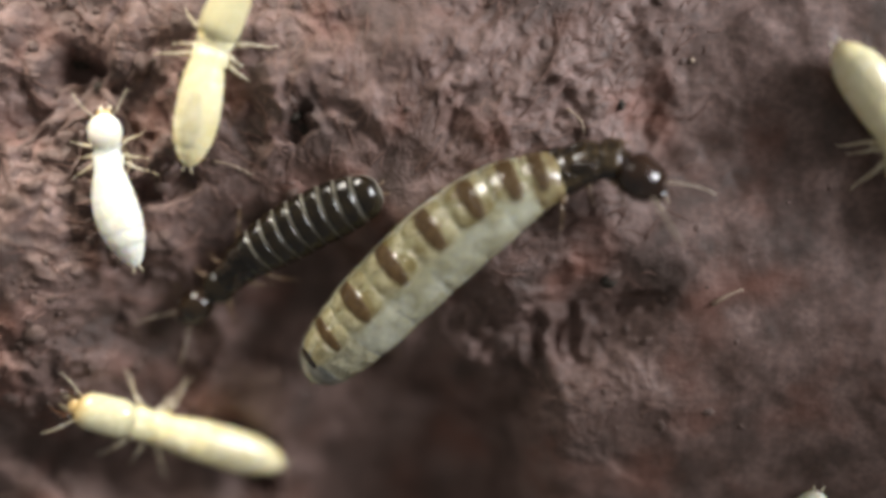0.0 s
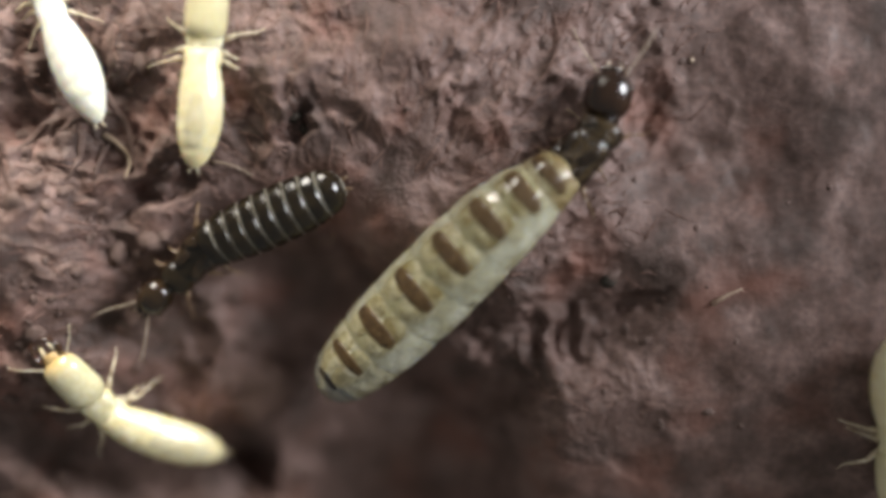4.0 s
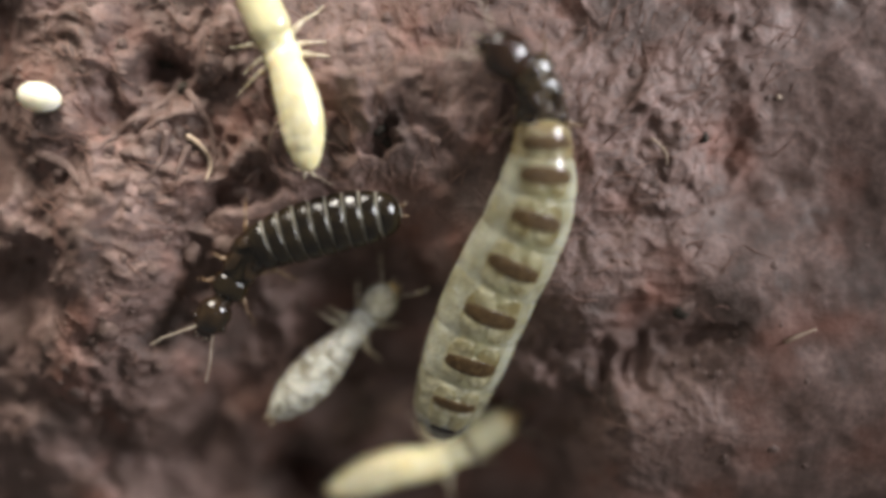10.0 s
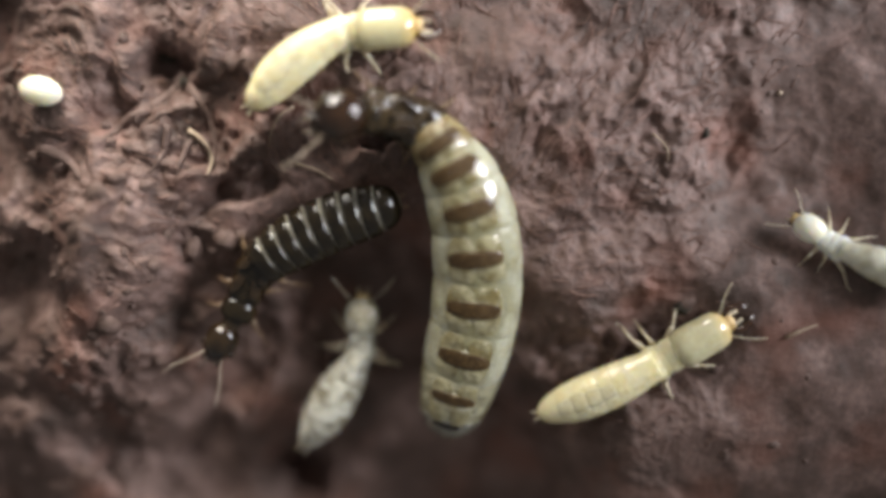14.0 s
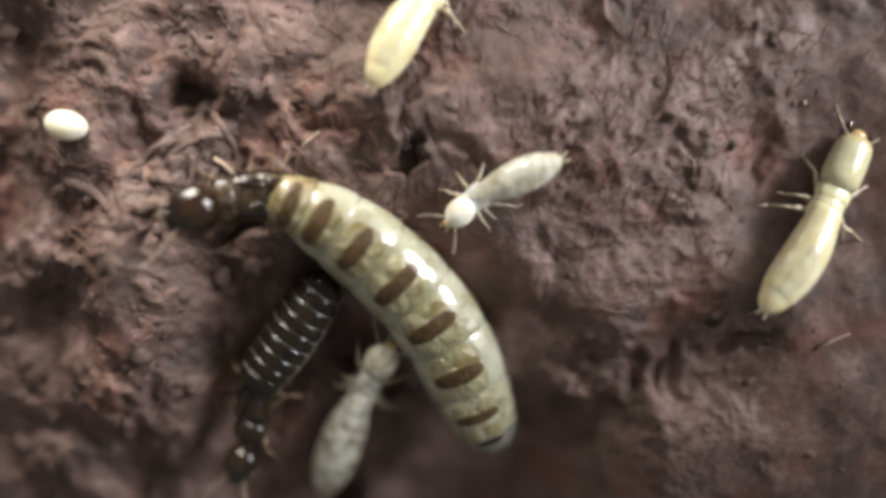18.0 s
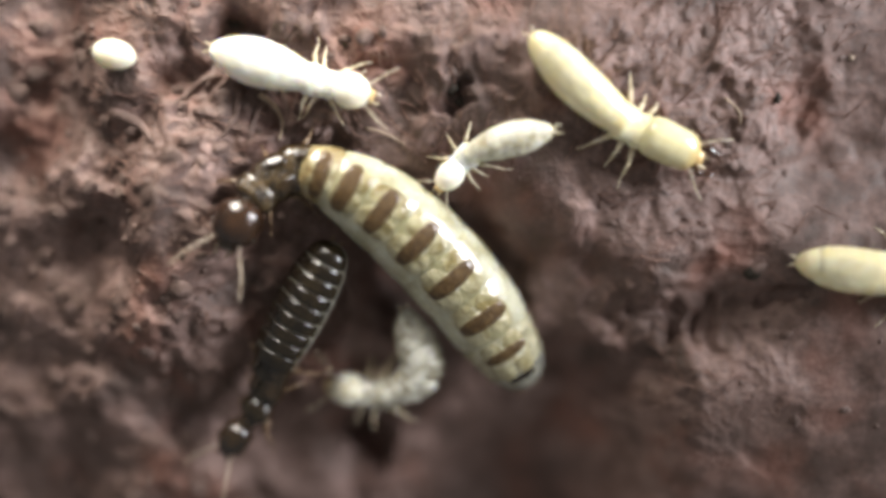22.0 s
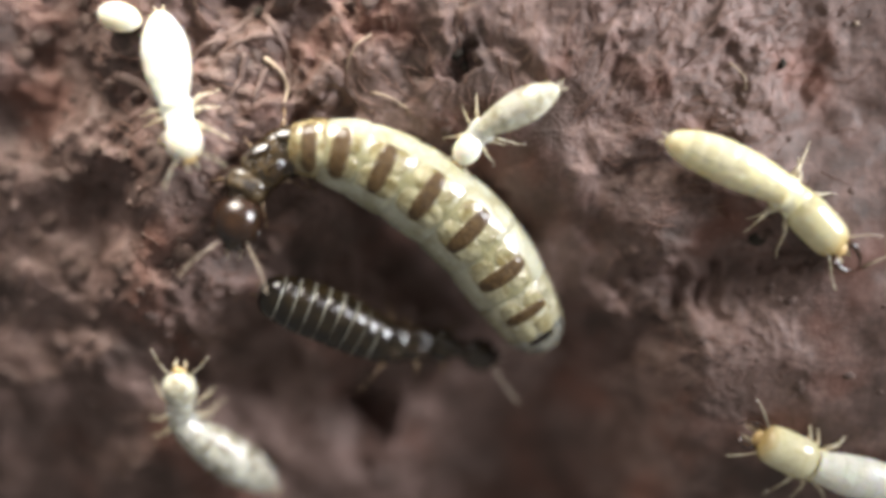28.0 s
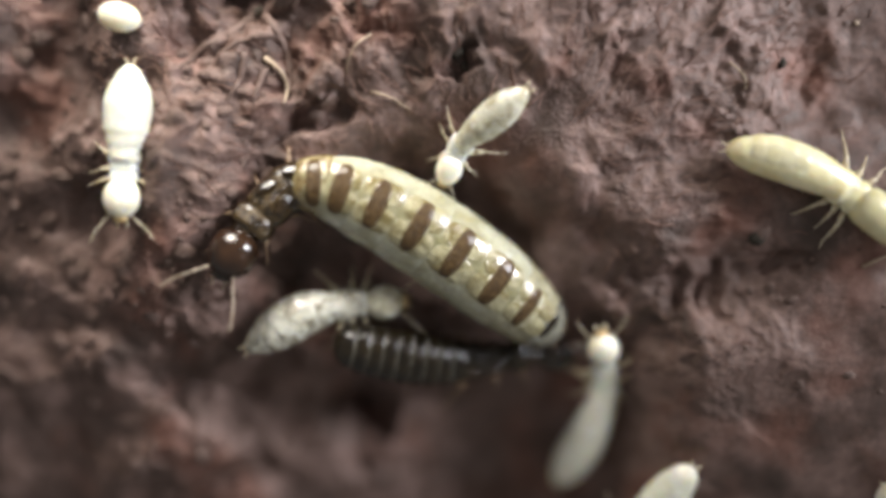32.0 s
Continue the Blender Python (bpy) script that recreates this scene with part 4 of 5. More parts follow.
    at(spine, 8, 8, (-10.87, -1.25), (-9.66, -0.38), (-8.73, 0.27), (-6.46, 0.97), (-4.00, 1.66))
    at(spine, 9, 8, (-10.82, -1.65), (-9.73, -0.46), (-8.81, 0.20), (-6.56, 1.05), (-4.20, 1.61))
    at(spine, 10, 8, (-10.28, -2.19), (-9.50, -0.69), (-8.87, 0.17), (-6.71, 1.10), (-4.26, 1.72))
    at(spine, 11, 8, (-9.86, -2.71), (-9.43, -1.43), (-8.90, -0.07), (-6.73, 1.11), (-4.19, 1.87))
    at(spine, 12, 8, (-9.75, -2.89), (-9.61, -1.81), (-8.89, -0.25), (-6.73, 1.03), (-4.18, 1.79))
    at(spine, 13, 8, (-9.86, -3.26), (-9.43, -1.96), (-8.72, -0.39), (-6.64, 0.89), (-4.29, 1.74))
    at(spine, 14, 5, (-10.07, -3.27), (-9.52, -2.15), (-8.81, -0.58), (-6.74, 0.88), (-4.30, 1.83))
    at(spine, 14.5, 5, (-10.51, -3.05), (-9.69, -1.87), (-9.07, -0.49), (-7.20, 0.83), (-4.86, 1.94))
    at(spine, 16.5, -12, (-9.78, -5.11), (-9.53, -3.58), (-9.47, -2.12), (-7.96, -0.57), (-6.06, 0.78))
    at(spine, 17, -14, (-10.76, -5.03), (-10.12, -3.83), (-9.68, -2.67), (-8.29, -0.85), (-6.22, 0.66))
    at(spine, 18, -18, (-10.54, -6.68), (-10.15, -5.15), (-9.96, -3.87), (-8.90, -2.21), (-7.50, -0.10))
    at(spine, 19, -18, (-10.71, -7.74), (-10.43, -6.08), (-10.24, -4.85), (-9.29, -2.78), (-8.18, -0.56))
    at(spine, 20, -20, (-9.77, -8.51), (-9.88, -6.59), (-9.98, -5.24), (-9.32, -3.04), (-8.55, -0.98))
    at(spine, 21, -20, (-10.72, -8.60), (-10.45, -6.88), (-10.18, -5.45), (-9.55, -3.54), (-8.75, -1.12))
    at(spine, 22, -20, (-11.91, -8.10), (-10.94, -6.57), (-10.61, -5.26), (-9.87, -3.59), (-8.71, -1.18))
    at(spine, 23, -18, (-11.23, -7.82), (-10.87, -6.35), (-10.62, -4.97), (-9.90, -3.10), (-8.74, -0.79))
    at(spine, 24, -16, (-10.97, -7.51), (-11.00, -6.09), (-10.83, -4.86), (-10.10, -3.03), (-9.22, -0.59))
    at(spine, 25, -14, (-9.33, -7.48), (-10.06, -6.06), (-10.48, -4.85), (-10.19, -3.04), (-9.48, -0.47))
    at(spine, 25.5, -12, (-7.98, -8.61), (-9.41, -6.99), (-10.02, -5.79), (-10.45, -3.63), (-10.18, -1.35))
    at(spine, 27.5, 12, (-4.19, -5.34), (-5.79, -5.51), (-7.14, -5.49), (-9.29, -4.57), (-11.28, -3.73))
    at(spine, 28, 12, (-3.44, -5.93), (-5.11, -5.60), (-6.82, -5.57), (-8.92, -4.75), (-11.06, -4.06))
    at(spine, 29, 12, (-1.55, -6.66), (-3.18, -6.27), (-4.99, -6.13), (-7.31, -5.49), (-9.28, -4.78))
    at(spine, 30, 10, (-1.28, -7.19), (-2.96, -6.38), (-4.38, -6.05), (-6.71, -5.26), (-8.52, -4.32))
    at(spine, 31, 6, (-0.43, -6.28), (-2.16, -6.13), (-3.89, -6.20), (-6.29, -5.98), (-8.31, -5.46))
    at(spine, 32, 6, (-0.59, -5.83), (-2.06, -5.89), (-4.01, -6.17), (-6.28, -6.08), (-8.48, -5.77))
    crawl(king, spine)

    spine = []
    at(spine, 0, 0, (-7.01, 7.68), (-7.60, 6.26), (-8.02, 4.45), (-8.34, 2.99))
    at(spine, 1, 0, (-7.46, 7.68), (-7.78, 6.26), (-7.92, 4.63), (-8.15, 2.99))
    at(spine, 2, 0, (-7.64, 7.78), (-7.83, 6.26), (-7.91, 4.63), (-8.14, 2.93))
    at(spine, 3.5, 0, (-7.64, 7.78), (-7.83, 6.26), (-7.91, 4.64), (-8.14, 2.94))
    at(spine, 5.5, 0, (-7.59, 7.73), (-7.75, 6.39), (-7.90, 4.68), (-8.08, 3.03))
    at(spine, 6, 0, (-7.77, 7.73), (-7.73, 6.39), (-7.91, 4.77), (-8.03, 3.03))
    at(spine, 7, 0, (-8.02, 7.96), (-7.79, 6.53), (-7.89, 4.80), (-8.00, 3.01))
    at(spine, 8, 0, (-8.65, 7.91), (-7.83, 6.58), (-7.74, 4.76), (-7.74, 2.93))
    at(spine, 9, 0, (-9.49, 7.65), (-8.27, 6.52), (-7.58, 4.91), (-7.16, 3.13))
    at(spine, 10, 0, (-8.90, 7.91), (-8.19, 6.51), (-7.56, 4.91), (-7.19, 3.10))
    at(spine, 11, 0, (-8.35, 7.79), (-7.92, 6.38), (-7.72, 4.85), (-7.58, 3.02))
    at(spine, 12, 0, (-9.76, 7.94), (-8.59, 6.64), (-7.95, 5.12), (-7.31, 3.60))
    at(spine, 13, 0, (-8.30, 7.95), (-8.29, 6.59), (-8.25, 5.05), (-8.07, 3.23))
    at(spine, 13.5, 0, (-5.72, 7.83), (-6.79, 7.14), (-8.00, 5.80), (-8.86, 4.38))
    at(spine, 14, 0, (-4.96, 7.40), (-6.41, 7.14), (-7.83, 6.15), (-9.05, 4.81))
    at(spine, 14.5, 0, (-4.07, 8.62), (-5.52, 8.22), (-6.57, 7.49), (-7.77, 6.30))
    at(spine, 16.5, 0, (-4.24, 10.09), (-5.09, 8.67), (-5.77, 7.67), (-6.50, 6.12))
    at(spine, 17, 0, (-4.14, 10.08), (-5.18, 8.85), (-6.03, 7.64), (-6.67, 6.19))
    at(spine, 18, 0, (-3.63, 10.80), (-4.42, 9.41), (-5.21, 8.12), (-5.97, 6.49))
    at(spine, 19, 0, (-2.34, 9.63), (-3.80, 8.85), (-5.05, 7.91), (-6.08, 6.71))
    at(spine, 19.5, 0, (-0.24, 7.21), (-1.89, 7.50), (-3.91, 7.60), (-6.04, 7.79))
    at(spine, 20, 0, (-0.23, 4.96), (-1.66, 5.99), (-3.53, 6.81), (-5.22, 7.73))
    at(spine, 20.5, 0, (-0.78, 2.85), (-1.63, 4.64), (-2.82, 6.02), (-4.18, 7.29))
    at(spine, 21, 0, (1.28, 1.81), (0.31, 3.40), (-1.19, 4.84), (-2.40, 6.19))
    at(spine, 21.5, 0, (1.07, 1.75), (-0.09, 3.32), (-1.33, 4.87), (-2.45, 6.13))
    at(spine, 22, 0, (2.22, 2.96), (0.69, 3.58), (-0.98, 4.75), (-2.36, 6.01))
    at(spine, 22.5, 0, (2.27, 5.02), (0.66, 4.55), (-0.98, 4.36), (-2.56, 4.54))
    at(spine, 23, 0, (2.65, 4.95), (1.13, 4.30), (-0.79, 4.28), (-2.47, 4.54))
    at(spine, 24, 0, (2.50, 2.25), (1.21, 3.27), (-0.89, 4.15), (-2.49, 4.58))
    at(spine, 24.3, 0, (2.08, -0.35), (1.00, 1.43), (0.14, 2.85), (-0.98, 4.14))
    at(spine, 24.6, 0, (0.34, -1.58), (0.46, 0.49), (0.30, 2.13), (-0.31, 3.61))
    at(spine, 25, 0, (0.72, -1.47), (0.95, 0.14), (0.48, 2.14), (-0.15, 3.80))
    at(spine, 25.5, 0, (1.10, -1.33), (0.71, 0.52), (0.19, 2.14), (-0.25, 3.74))
    at(spine, 27.5, 0, (7.23, 1.20), (5.87, 1.39), (3.77, 1.71), (1.78, 1.75))
    at(spine, 28, 0, (7.25, -0.59), (6.06, 0.45), (3.96, 1.33), (2.25, 1.88))
    at(spine, 28.6, 0, (7.31, 0.35), (5.86, 1.00), (3.95, 1.52), (2.13, 1.91))
    at(spine, 29, 0, (7.53, 1.89), (6.09, 1.41), (4.17, 1.45), (2.35, 1.60))
    at(spine, 30, 0, (7.53, 2.18), (6.20, 1.61), (4.17, 1.37), (2.36, 1.41))
    at(spine, 31, 0, (9.92, 2.15), (8.37, 2.03), (6.26, 1.87), (4.63, 1.76))
    at(spine, 32, 0, (9.21, -0.19), (7.90, 0.74), (6.04, 1.47), (4.37, 1.75))
    crawl(soldier_a, spine)

    spine = []
    at(spine, 0, 0, (-11.12, 3.82), (-11.06, 2.90), (-10.82, 1.33), (-10.31, -0.26))
    at(spine, 0.5, 0, (-11.38, 5.11), (-11.31, 4.10), (-11.15, 2.62), (-10.75, 0.76))
    at(spine, 1, 0, (-11.32, 6.13), (-11.57, 4.84), (-11.24, 2.99), (-10.80, 1.04))
    at(spine, 1.5, 0, (-12.69, 6.62), (-12.16, 5.18), (-11.35, 3.75), (-10.54, 1.87))
    at(spine, 2, 0, (-12.94, 7.16), (-12.52, 5.64), (-11.35, 4.12), (-10.19, 2.34))
    at(spine, 2.5, 0, (-12.90, 7.51), (-12.41, 6.18), (-11.44, 4.67), (-10.48, 2.71))
    at(spine, 3, 0, (-11.98, 7.93), (-12.16, 6.63), (-11.51, 4.86), (-10.76, 3.09))
    at(spine, 3.5, 0, (-13.11, 8.41), (-12.63, 7.29), (-11.79, 5.79), (-10.94, 3.93))
    at(spine, 5.5, 0, (-13.81, 11.80), (-13.23, 10.48), (-12.65, 8.98), (-12.08, 7.48))
    at(spine, 6.5, 0, (-14.62, 14.46), (-14.04, 13.17), (-13.46, 11.68), (-12.88, 10.20))
    at(spine, 32, 0, (-19.88, 11.33), (-19.24, 10.07), (-18.60, 8.62), (-17.95, 7.16))
    crawl(worker_b, spine)

    spine = []
    at(spine, 0, 0, (-11.79, -5.79), (-10.13, -6.41), (-8.11, -7.18), (-6.19, -7.98))
    at(spine, 1, 0, (-12.81, -6.49), (-11.48, -6.52), (-9.66, -7.01), (-7.35, -7.47))
    at(spine, 2, 0, (-11.25, -5.43), (-10.03, -6.43), (-8.09, -7.19), (-6.16, -7.65))
    at(spine, 2.5, 0, (-11.97, -4.09), (-11.15, -5.39), (-9.83, -6.69), (-8.18, -7.88))
    at(spine, 3, 0, (-13.49, -5.40), (-12.30, -5.71), (-10.51, -6.61), (-8.58, -7.46))
    at(spine, 3.5, 0, (-13.24, -4.72), (-12.11, -5.62), (-10.57, -6.47), (-8.75, -7.20))
    at(spine, 5.5, 0, (-8.77, -4.53), (-8.56, -6.37), (-7.65, -7.63), (-6.01, -9.09))
    at(spine, 6, 0, (-7.17, -3.90), (-7.83, -5.42), (-7.93, -7.37), (-7.72, -9.54))
    at(spine, 7, 0, (-6.20, -2.95), (-7.09, -4.43), (-7.44, -6.66), (-7.52, -9.20))
    at(spine, 7.6, 0, (-6.10, -4.45), (-7.24, -6.03), (-7.97, -7.65), (-8.57, -9.81))
    at(spine, 8, 0, (-5.80, -5.66), (-7.20, -7.24), (-8.34, -8.88), (-9.28, -10.76))
    at(spine, 8.4, 0, (-3.85, -6.79), (-5.52, -7.29), (-7.21, -8.00), (-8.91, -8.92))
    at(spine, 9, 0, (-1.21, -7.76), (-3.15, -7.33), (-5.23, -7.53), (-7.25, -8.26))
    at(spine, 9.6, 0, (-0.31, -7.93), (-2.48, -7.71), (-4.59, -7.71), (-6.73, -7.70))
    at(spine, 10, 0, (-0.47, -6.20), (-2.21, -7.36), (-4.08, -7.78), (-6.15, -8.63))
    at(spine, 10.5, 0, (1.39, -5.66), (-0.15, -6.82), (-1.98, -7.63), (-4.10, -8.71))
    at(spine, 11, 0, (3.92, -7.71), (2.08, -7.52), (0.15, -7.85), (-2.26, -8.50))
    at(spine, 11.5, 0, (3.79, -7.83), (1.91, -7.60), (-0.07, -7.70), (-2.59, -8.07))
    at(spine, 12, 0, (3.35, -7.00), (1.88, -7.32), (-0.05, -7.85), (-2.35, -8.59))
    at(spine, 12.5, 0, (1.80, -3.51), (1.29, -5.34), (0.25, -6.45), (-1.29, -7.97))
    at(spine, 13, 0, (3.46, -3.06), (2.47, -4.12), (1.18, -5.86), (-0.26, -7.77))
    at(spine, 13.5, 0, (5.30, -3.43), (3.90, -3.78), (2.51, -4.63), (0.86, -5.54))
    at(spine, 14, 0, (6.21, -2.07), (4.81, -3.05), (3.20, -4.06), (1.27, -5.02))
    at(spine, 14.5, 0, (7.16, -3.64), (5.69, -3.54), (4.04, -3.68), (2.18, -4.01))
    at(spine, 16.5, 0, (8.19, -1.06), (7.78, -2.59), (6.53, -3.80), (4.71, -5.17))
    at(spine, 17, 0, (7.33, 1.12), (7.30, -0.75), (6.79, -2.47), (6.09, -4.32))
    at(spine, 18, 0, (9.84, 4.35), (9.04, 2.60), (8.25, 1.07), (7.09, -0.44))
    at(spine, 18.5, 0, (8.20, 6.90), (8.21, 5.24), (7.95, 3.35), (7.78, 1.47))
    at(spine, 19, 0, (7.44, 6.65), (8.13, 5.11), (8.26, 3.42), (7.94, 1.43))
    at(spine, 19.5, 0, (9.52, 4.89), (8.78, 3.71), (7.87, 2.33), (6.86, 0.97))
    at(spine, 20, 0, (11.81, 3.78), (10.37, 2.98), (8.77, 2.14), (7.15, 0.93))
    at(spine, 20.5, 0, (10.91, 2.20), (9.43, 1.57), (7.76, 1.00), (5.91, 0.44))
    at(spine, 21, 0, (11.15, -0.66), (9.75, -0.49), (7.98, -0.43), (6.28, -0.45))
    at(spine, 22, 0, (11.80, -0.96), (10.39, -0.87), (8.61, -0.81), (6.91, -0.64))
    at(spine, 22.5, 0, (13.19, -0.89), (11.78, -0.89), (9.99, -0.83), (8.27, -0.67))
    at(spine, 24, 0, (16.80, -1.26), (15.47, -1.35), (13.81, -1.45), (12.27, -1.55))
    at(spine, 32, 0, (16.79, -1.26), (15.47, -1.35), (13.80, -1.46), (12.27, -1.56))
    crawl(soldier_c, spine)

    spine = []
    at(spine, 0, 0, (-6.28, -15.68), (-4.96, -15.70), (-3.19, -15.74), (-0.98, -15.78))
    at(spine, 3.5, 0, (-8.27, -12.05), (-7.07, -13.06), (-5.40, -14.13), (-3.46, -15.50))
    at(spine, 5.5, 0, (-11.23, -8.45), (-9.94, -9.40), (-8.40, -10.29), (-6.82, -11.10))
    at(spine, 5.8, 0, (-13.65, -7.58), (-12.51, -8.13), (-11.16, -8.92), (-9.56, -10.01))
    at(spine, 6, 0, (-14.52, -5.96), (-13.52, -6.95), (-12.22, -7.90), (-10.87, -9.12))
    at(spine, 6.3, 0, (-13.35, -3.63), (-13.27, -4.83), (-12.79, -6.52), (-11.99, -8.29))
    at(spine, 6.6, 0, (-12.17, -2.83), (-12.33, -4.20), (-12.35, -6.05), (-12.47, -7.98))
    at(spine, 7, 0, (-10.81, -3.11), (-11.59, -4.51), (-11.98, -6.15), (-12.93, -8.13))
    at(spine, 7.6, 0, (-10.10, -2.62), (-10.62, -3.61), (-11.34, -5.00), (-12.18, -6.62))
    at(spine, 8, 0, (-9.86, -2.14), (-10.07, -3.21), (-10.89, -4.72), (-12.02, -6.56))
    at(spine, 9, 0, (-9.64, -2.72), (-9.98, -3.93), (-10.63, -5.59), (-11.59, -7.53))
    at(spine, 9.6, 0, (-7.06, -3.80), (-8.21, -4.67), (-9.38, -5.56), (-10.86, -6.77))
    at(spine, 10, 0, (-4.72, -1.44), (-5.68, -2.61), (-6.81, -4.07), (-8.12, -5.55))
    at(spine, 10.5, 0, (-6.94, -1.69), (-6.97, -2.89), (-7.80, -4.36), (-8.93, -6.06))
    at(spine, 11, 0, (-4.67, -1.49), (-5.60, -2.54), (-6.52, -4.01), (-7.73, -5.69))
    at(spine, 11.5, 0, (-6.04, -1.72), (-6.27, -2.84), (-7.10, -4.19), (-8.11, -5.88))
    at(spine, 12, 0, (-7.41, -2.79), (-7.01, -4.01), (-7.30, -5.75), (-8.48, -7.77))
    at(spine, 12.5, 0, (-6.81, -2.97), (-6.80, -4.22), (-7.20, -5.77), (-8.06, -7.78))
    at(spine, 13, 0, (-4.32, -2.09), (-5.16, -3.35), (-5.98, -4.84), (-7.02, -6.67))
    at(spine, 13.5, 0, (-4.37, -1.68), (-5.10, -2.92), (-5.81, -4.59), (-6.52, -6.28))
    at(spine, 14, 0, (-5.33, -2.15), (-5.36, -3.46), (-6.09, -5.05), (-7.03, -6.77))
    at(spine, 14.5, 0, (-7.57, -2.70), (-7.14, -3.89), (-6.80, -5.54), (-6.35, -7.21))
    at(spine, 16.5, 0, (-5.78, -2.47), (-6.24, -3.71), (-6.83, -5.42), (-7.19, -7.37))
    at(spine, 17, 0, (-5.95, -2.19), (-6.32, -3.53), (-6.99, -5.47), (-7.47, -7.56))
    at(spine, 18, 0, (-5.67, -2.92), (-6.36, -4.20), (-7.10, -5.98), (-7.74, -7.95))
    at(spine, 19, 0, (-5.74, -3.43), (-6.52, -4.74), (-7.43, -6.36), (-8.40, -8.42))
    at(spine, 19.5, 0, (-5.71, -4.96), (-6.93, -5.06), (-8.05, -5.88), (-8.85, -7.47))
    at(spine, 20, 0, (-4.54, -6.11), (-5.74, -5.02), (-7.06, -4.84), (-8.58, -6.09))
    at(spine, 20.5, 0, (-3.54, -6.48), (-4.92, -5.74), (-6.47, -4.90), (-7.95, -4.11))
    at(spine, 21, 0, (-3.95, -6.41), (-5.31, -5.81), (-6.66, -4.81), (-8.26, -3.86))
    at(spine, 21.5, 0, (-6.22, -7.12), (-5.91, -5.62), (-6.19, -4.19), (-6.88, -2.62))
    at(spine, 22, 0, (-8.08, -6.23), (-6.72, -6.32), (-5.46, -5.29), (-6.08, -3.41))
    at(spine, 22.5, 0, (-9.49, -7.31), (-8.39, -6.49), (-7.20, -5.35), (-6.08, -3.84))
    at(spine, 23, 0, (-9.79, -7.46), (-8.75, -7.17), (-7.34, -6.32), (-5.70, -4.86))
    at(spine, 24, 0, (-10.10, -9.94), (-9.29, -8.78), (-8.30, -7.30), (-7.24, -5.54))
    at(spine, 24.3, 0, (-12.36, -9.41), (-11.04, -8.87), (-9.69, -8.00), (-7.73, -7.00))
    at(spine, 24.6, 0, (-15.27, -9.41), (-13.76, -9.37), (-12.01, -9.23), (-9.66, -8.86))
    at(spine, 25, 0, (-17.31, -7.82), (-15.81, -8.13), (-14.12, -8.42), (-12.01, -8.81))
    at(spine, 25.5, 0, (-17.60, -9.76), (-16.03, -9.10), (-14.15, -8.62), (-12.19, -8.14))
    at(spine, 27.5, 0, (-15.76, -8.31), (-14.53, -9.10), (-12.80, -9.69), (-10.82, -10.08))
    at(spine, 28, 0, (-13.87, -7.62), (-13.81, -8.90), (-12.60, -9.97), (-10.86, -11.34))
    at(spine, 28.2, 0, (-12.01, -6.62), (-12.35, -8.01), (-12.59, -9.75), (-12.61, -11.54))
    at(spine, 28.6, 0, (-11.75, -5.90), (-11.95, -7.15), (-12.27, -8.88), (-12.70, -10.87))
    at(spine, 29, 0, (-10.83, -5.06), (-11.29, -6.32), (-11.97, -8.02), (-12.56, -10.07))
    at(spine, 29.4, 0, (-9.92, -3.03), (-10.27, -4.43), (-10.83, -5.88), (-11.61, -7.79))
    at(spine, 30, 0, (-8.12, -2.92), (-9.35, -4.09), (-10.28, -5.46), (-11.11, -7.13))
    at(spine, 31, 0, (-6.82, -3.76), (-8.29, -3.95), (-9.73, -4.53), (-10.92, -5.70))
    at(spine, 32, 0, (-6.98, -4.18), (-8.45, -4.36), (-9.90, -4.85), (-11.39, -5.92))
    crawl(worker_d, spine)

    spine = []
    at(spine, 0, 0, (19.77, -1.40), (20.74, -1.74), (22.03, -2.08), (23.31, -2.43))
    at(spine, 12, 0, (17.41, 0.27), (18.41, -0.02), (19.73, -0.29), (21.02, -0.54))
    at(spine, 13.5, 0, (11.93, 1.52), (13.00, 1.04), (14.38, 0.58), (15.73, 0.13))
    at(spine, 14, 0, (9.49, 1.84), (10.46, 1.23), (11.82, 0.69), (13.16, 0.13))
    at(spine, 14.3, 0, (6.90, 3.42), (7.85, 3.00), (8.78, 2.49), (9.91, 1.89))
    at(spine, 14.5, 0, (5.40, 3.62), (6.59, 3.22), (7.78, 2.82), (9.16, 2.43))
    at(spine, 16.5, 0, (-0.62, 3.85), (0.41, 3.65), (1.70, 3.53), (2.99, 3.49))
    at(spine, 17, 0, (-2.44, 3.76), (-1.32, 3.67), (-0.03, 3.63), (1.35, 3.60))
    at(spine, 17.5, 0, (-2.59, 2.66), (-1.88, 3.24), (-0.88, 3.66), (0.28, 4.01))
    at(spine, 18, 0, (-3.09, 2.31), (-2.46, 2.88), (-1.28, 3.47), (-0.02, 4.05))
    at(spine, 19, 0, (-4.45, 2.07), (-3.77, 2.48), (-2.59, 2.89), (-1.15, 3.41))
    at(spine, 20, 0, (-4.66, 1.84), (-3.93, 2.34), (-2.76, 2.85), (-1.40, 3.31))
    at(spine, 21, 0, (-4.57, 1.62), (-3.96, 2.31), (-2.78, 2.75), (-1.61, 3.08))
    at(spine, 22, 0, (-4.87, 1.53), (-4.29, 2.21), (-3.12, 2.73), (-1.77, 3.11))
    at(spine, 23, 0, (-4.88, 1.52), (-4.32, 2.10), (-3.25, 2.69), (-2.04, 3.19))
    at(spine, 24, 0, (-5.00, 1.39), (-4.42, 1.97), (-3.35, 2.56), (-2.04, 3.03))
    at(spine, 25, 0, (-4.97, 1.56), (-4.35, 2.21), (-3.28, 2.74), (-2.02, 3.15))
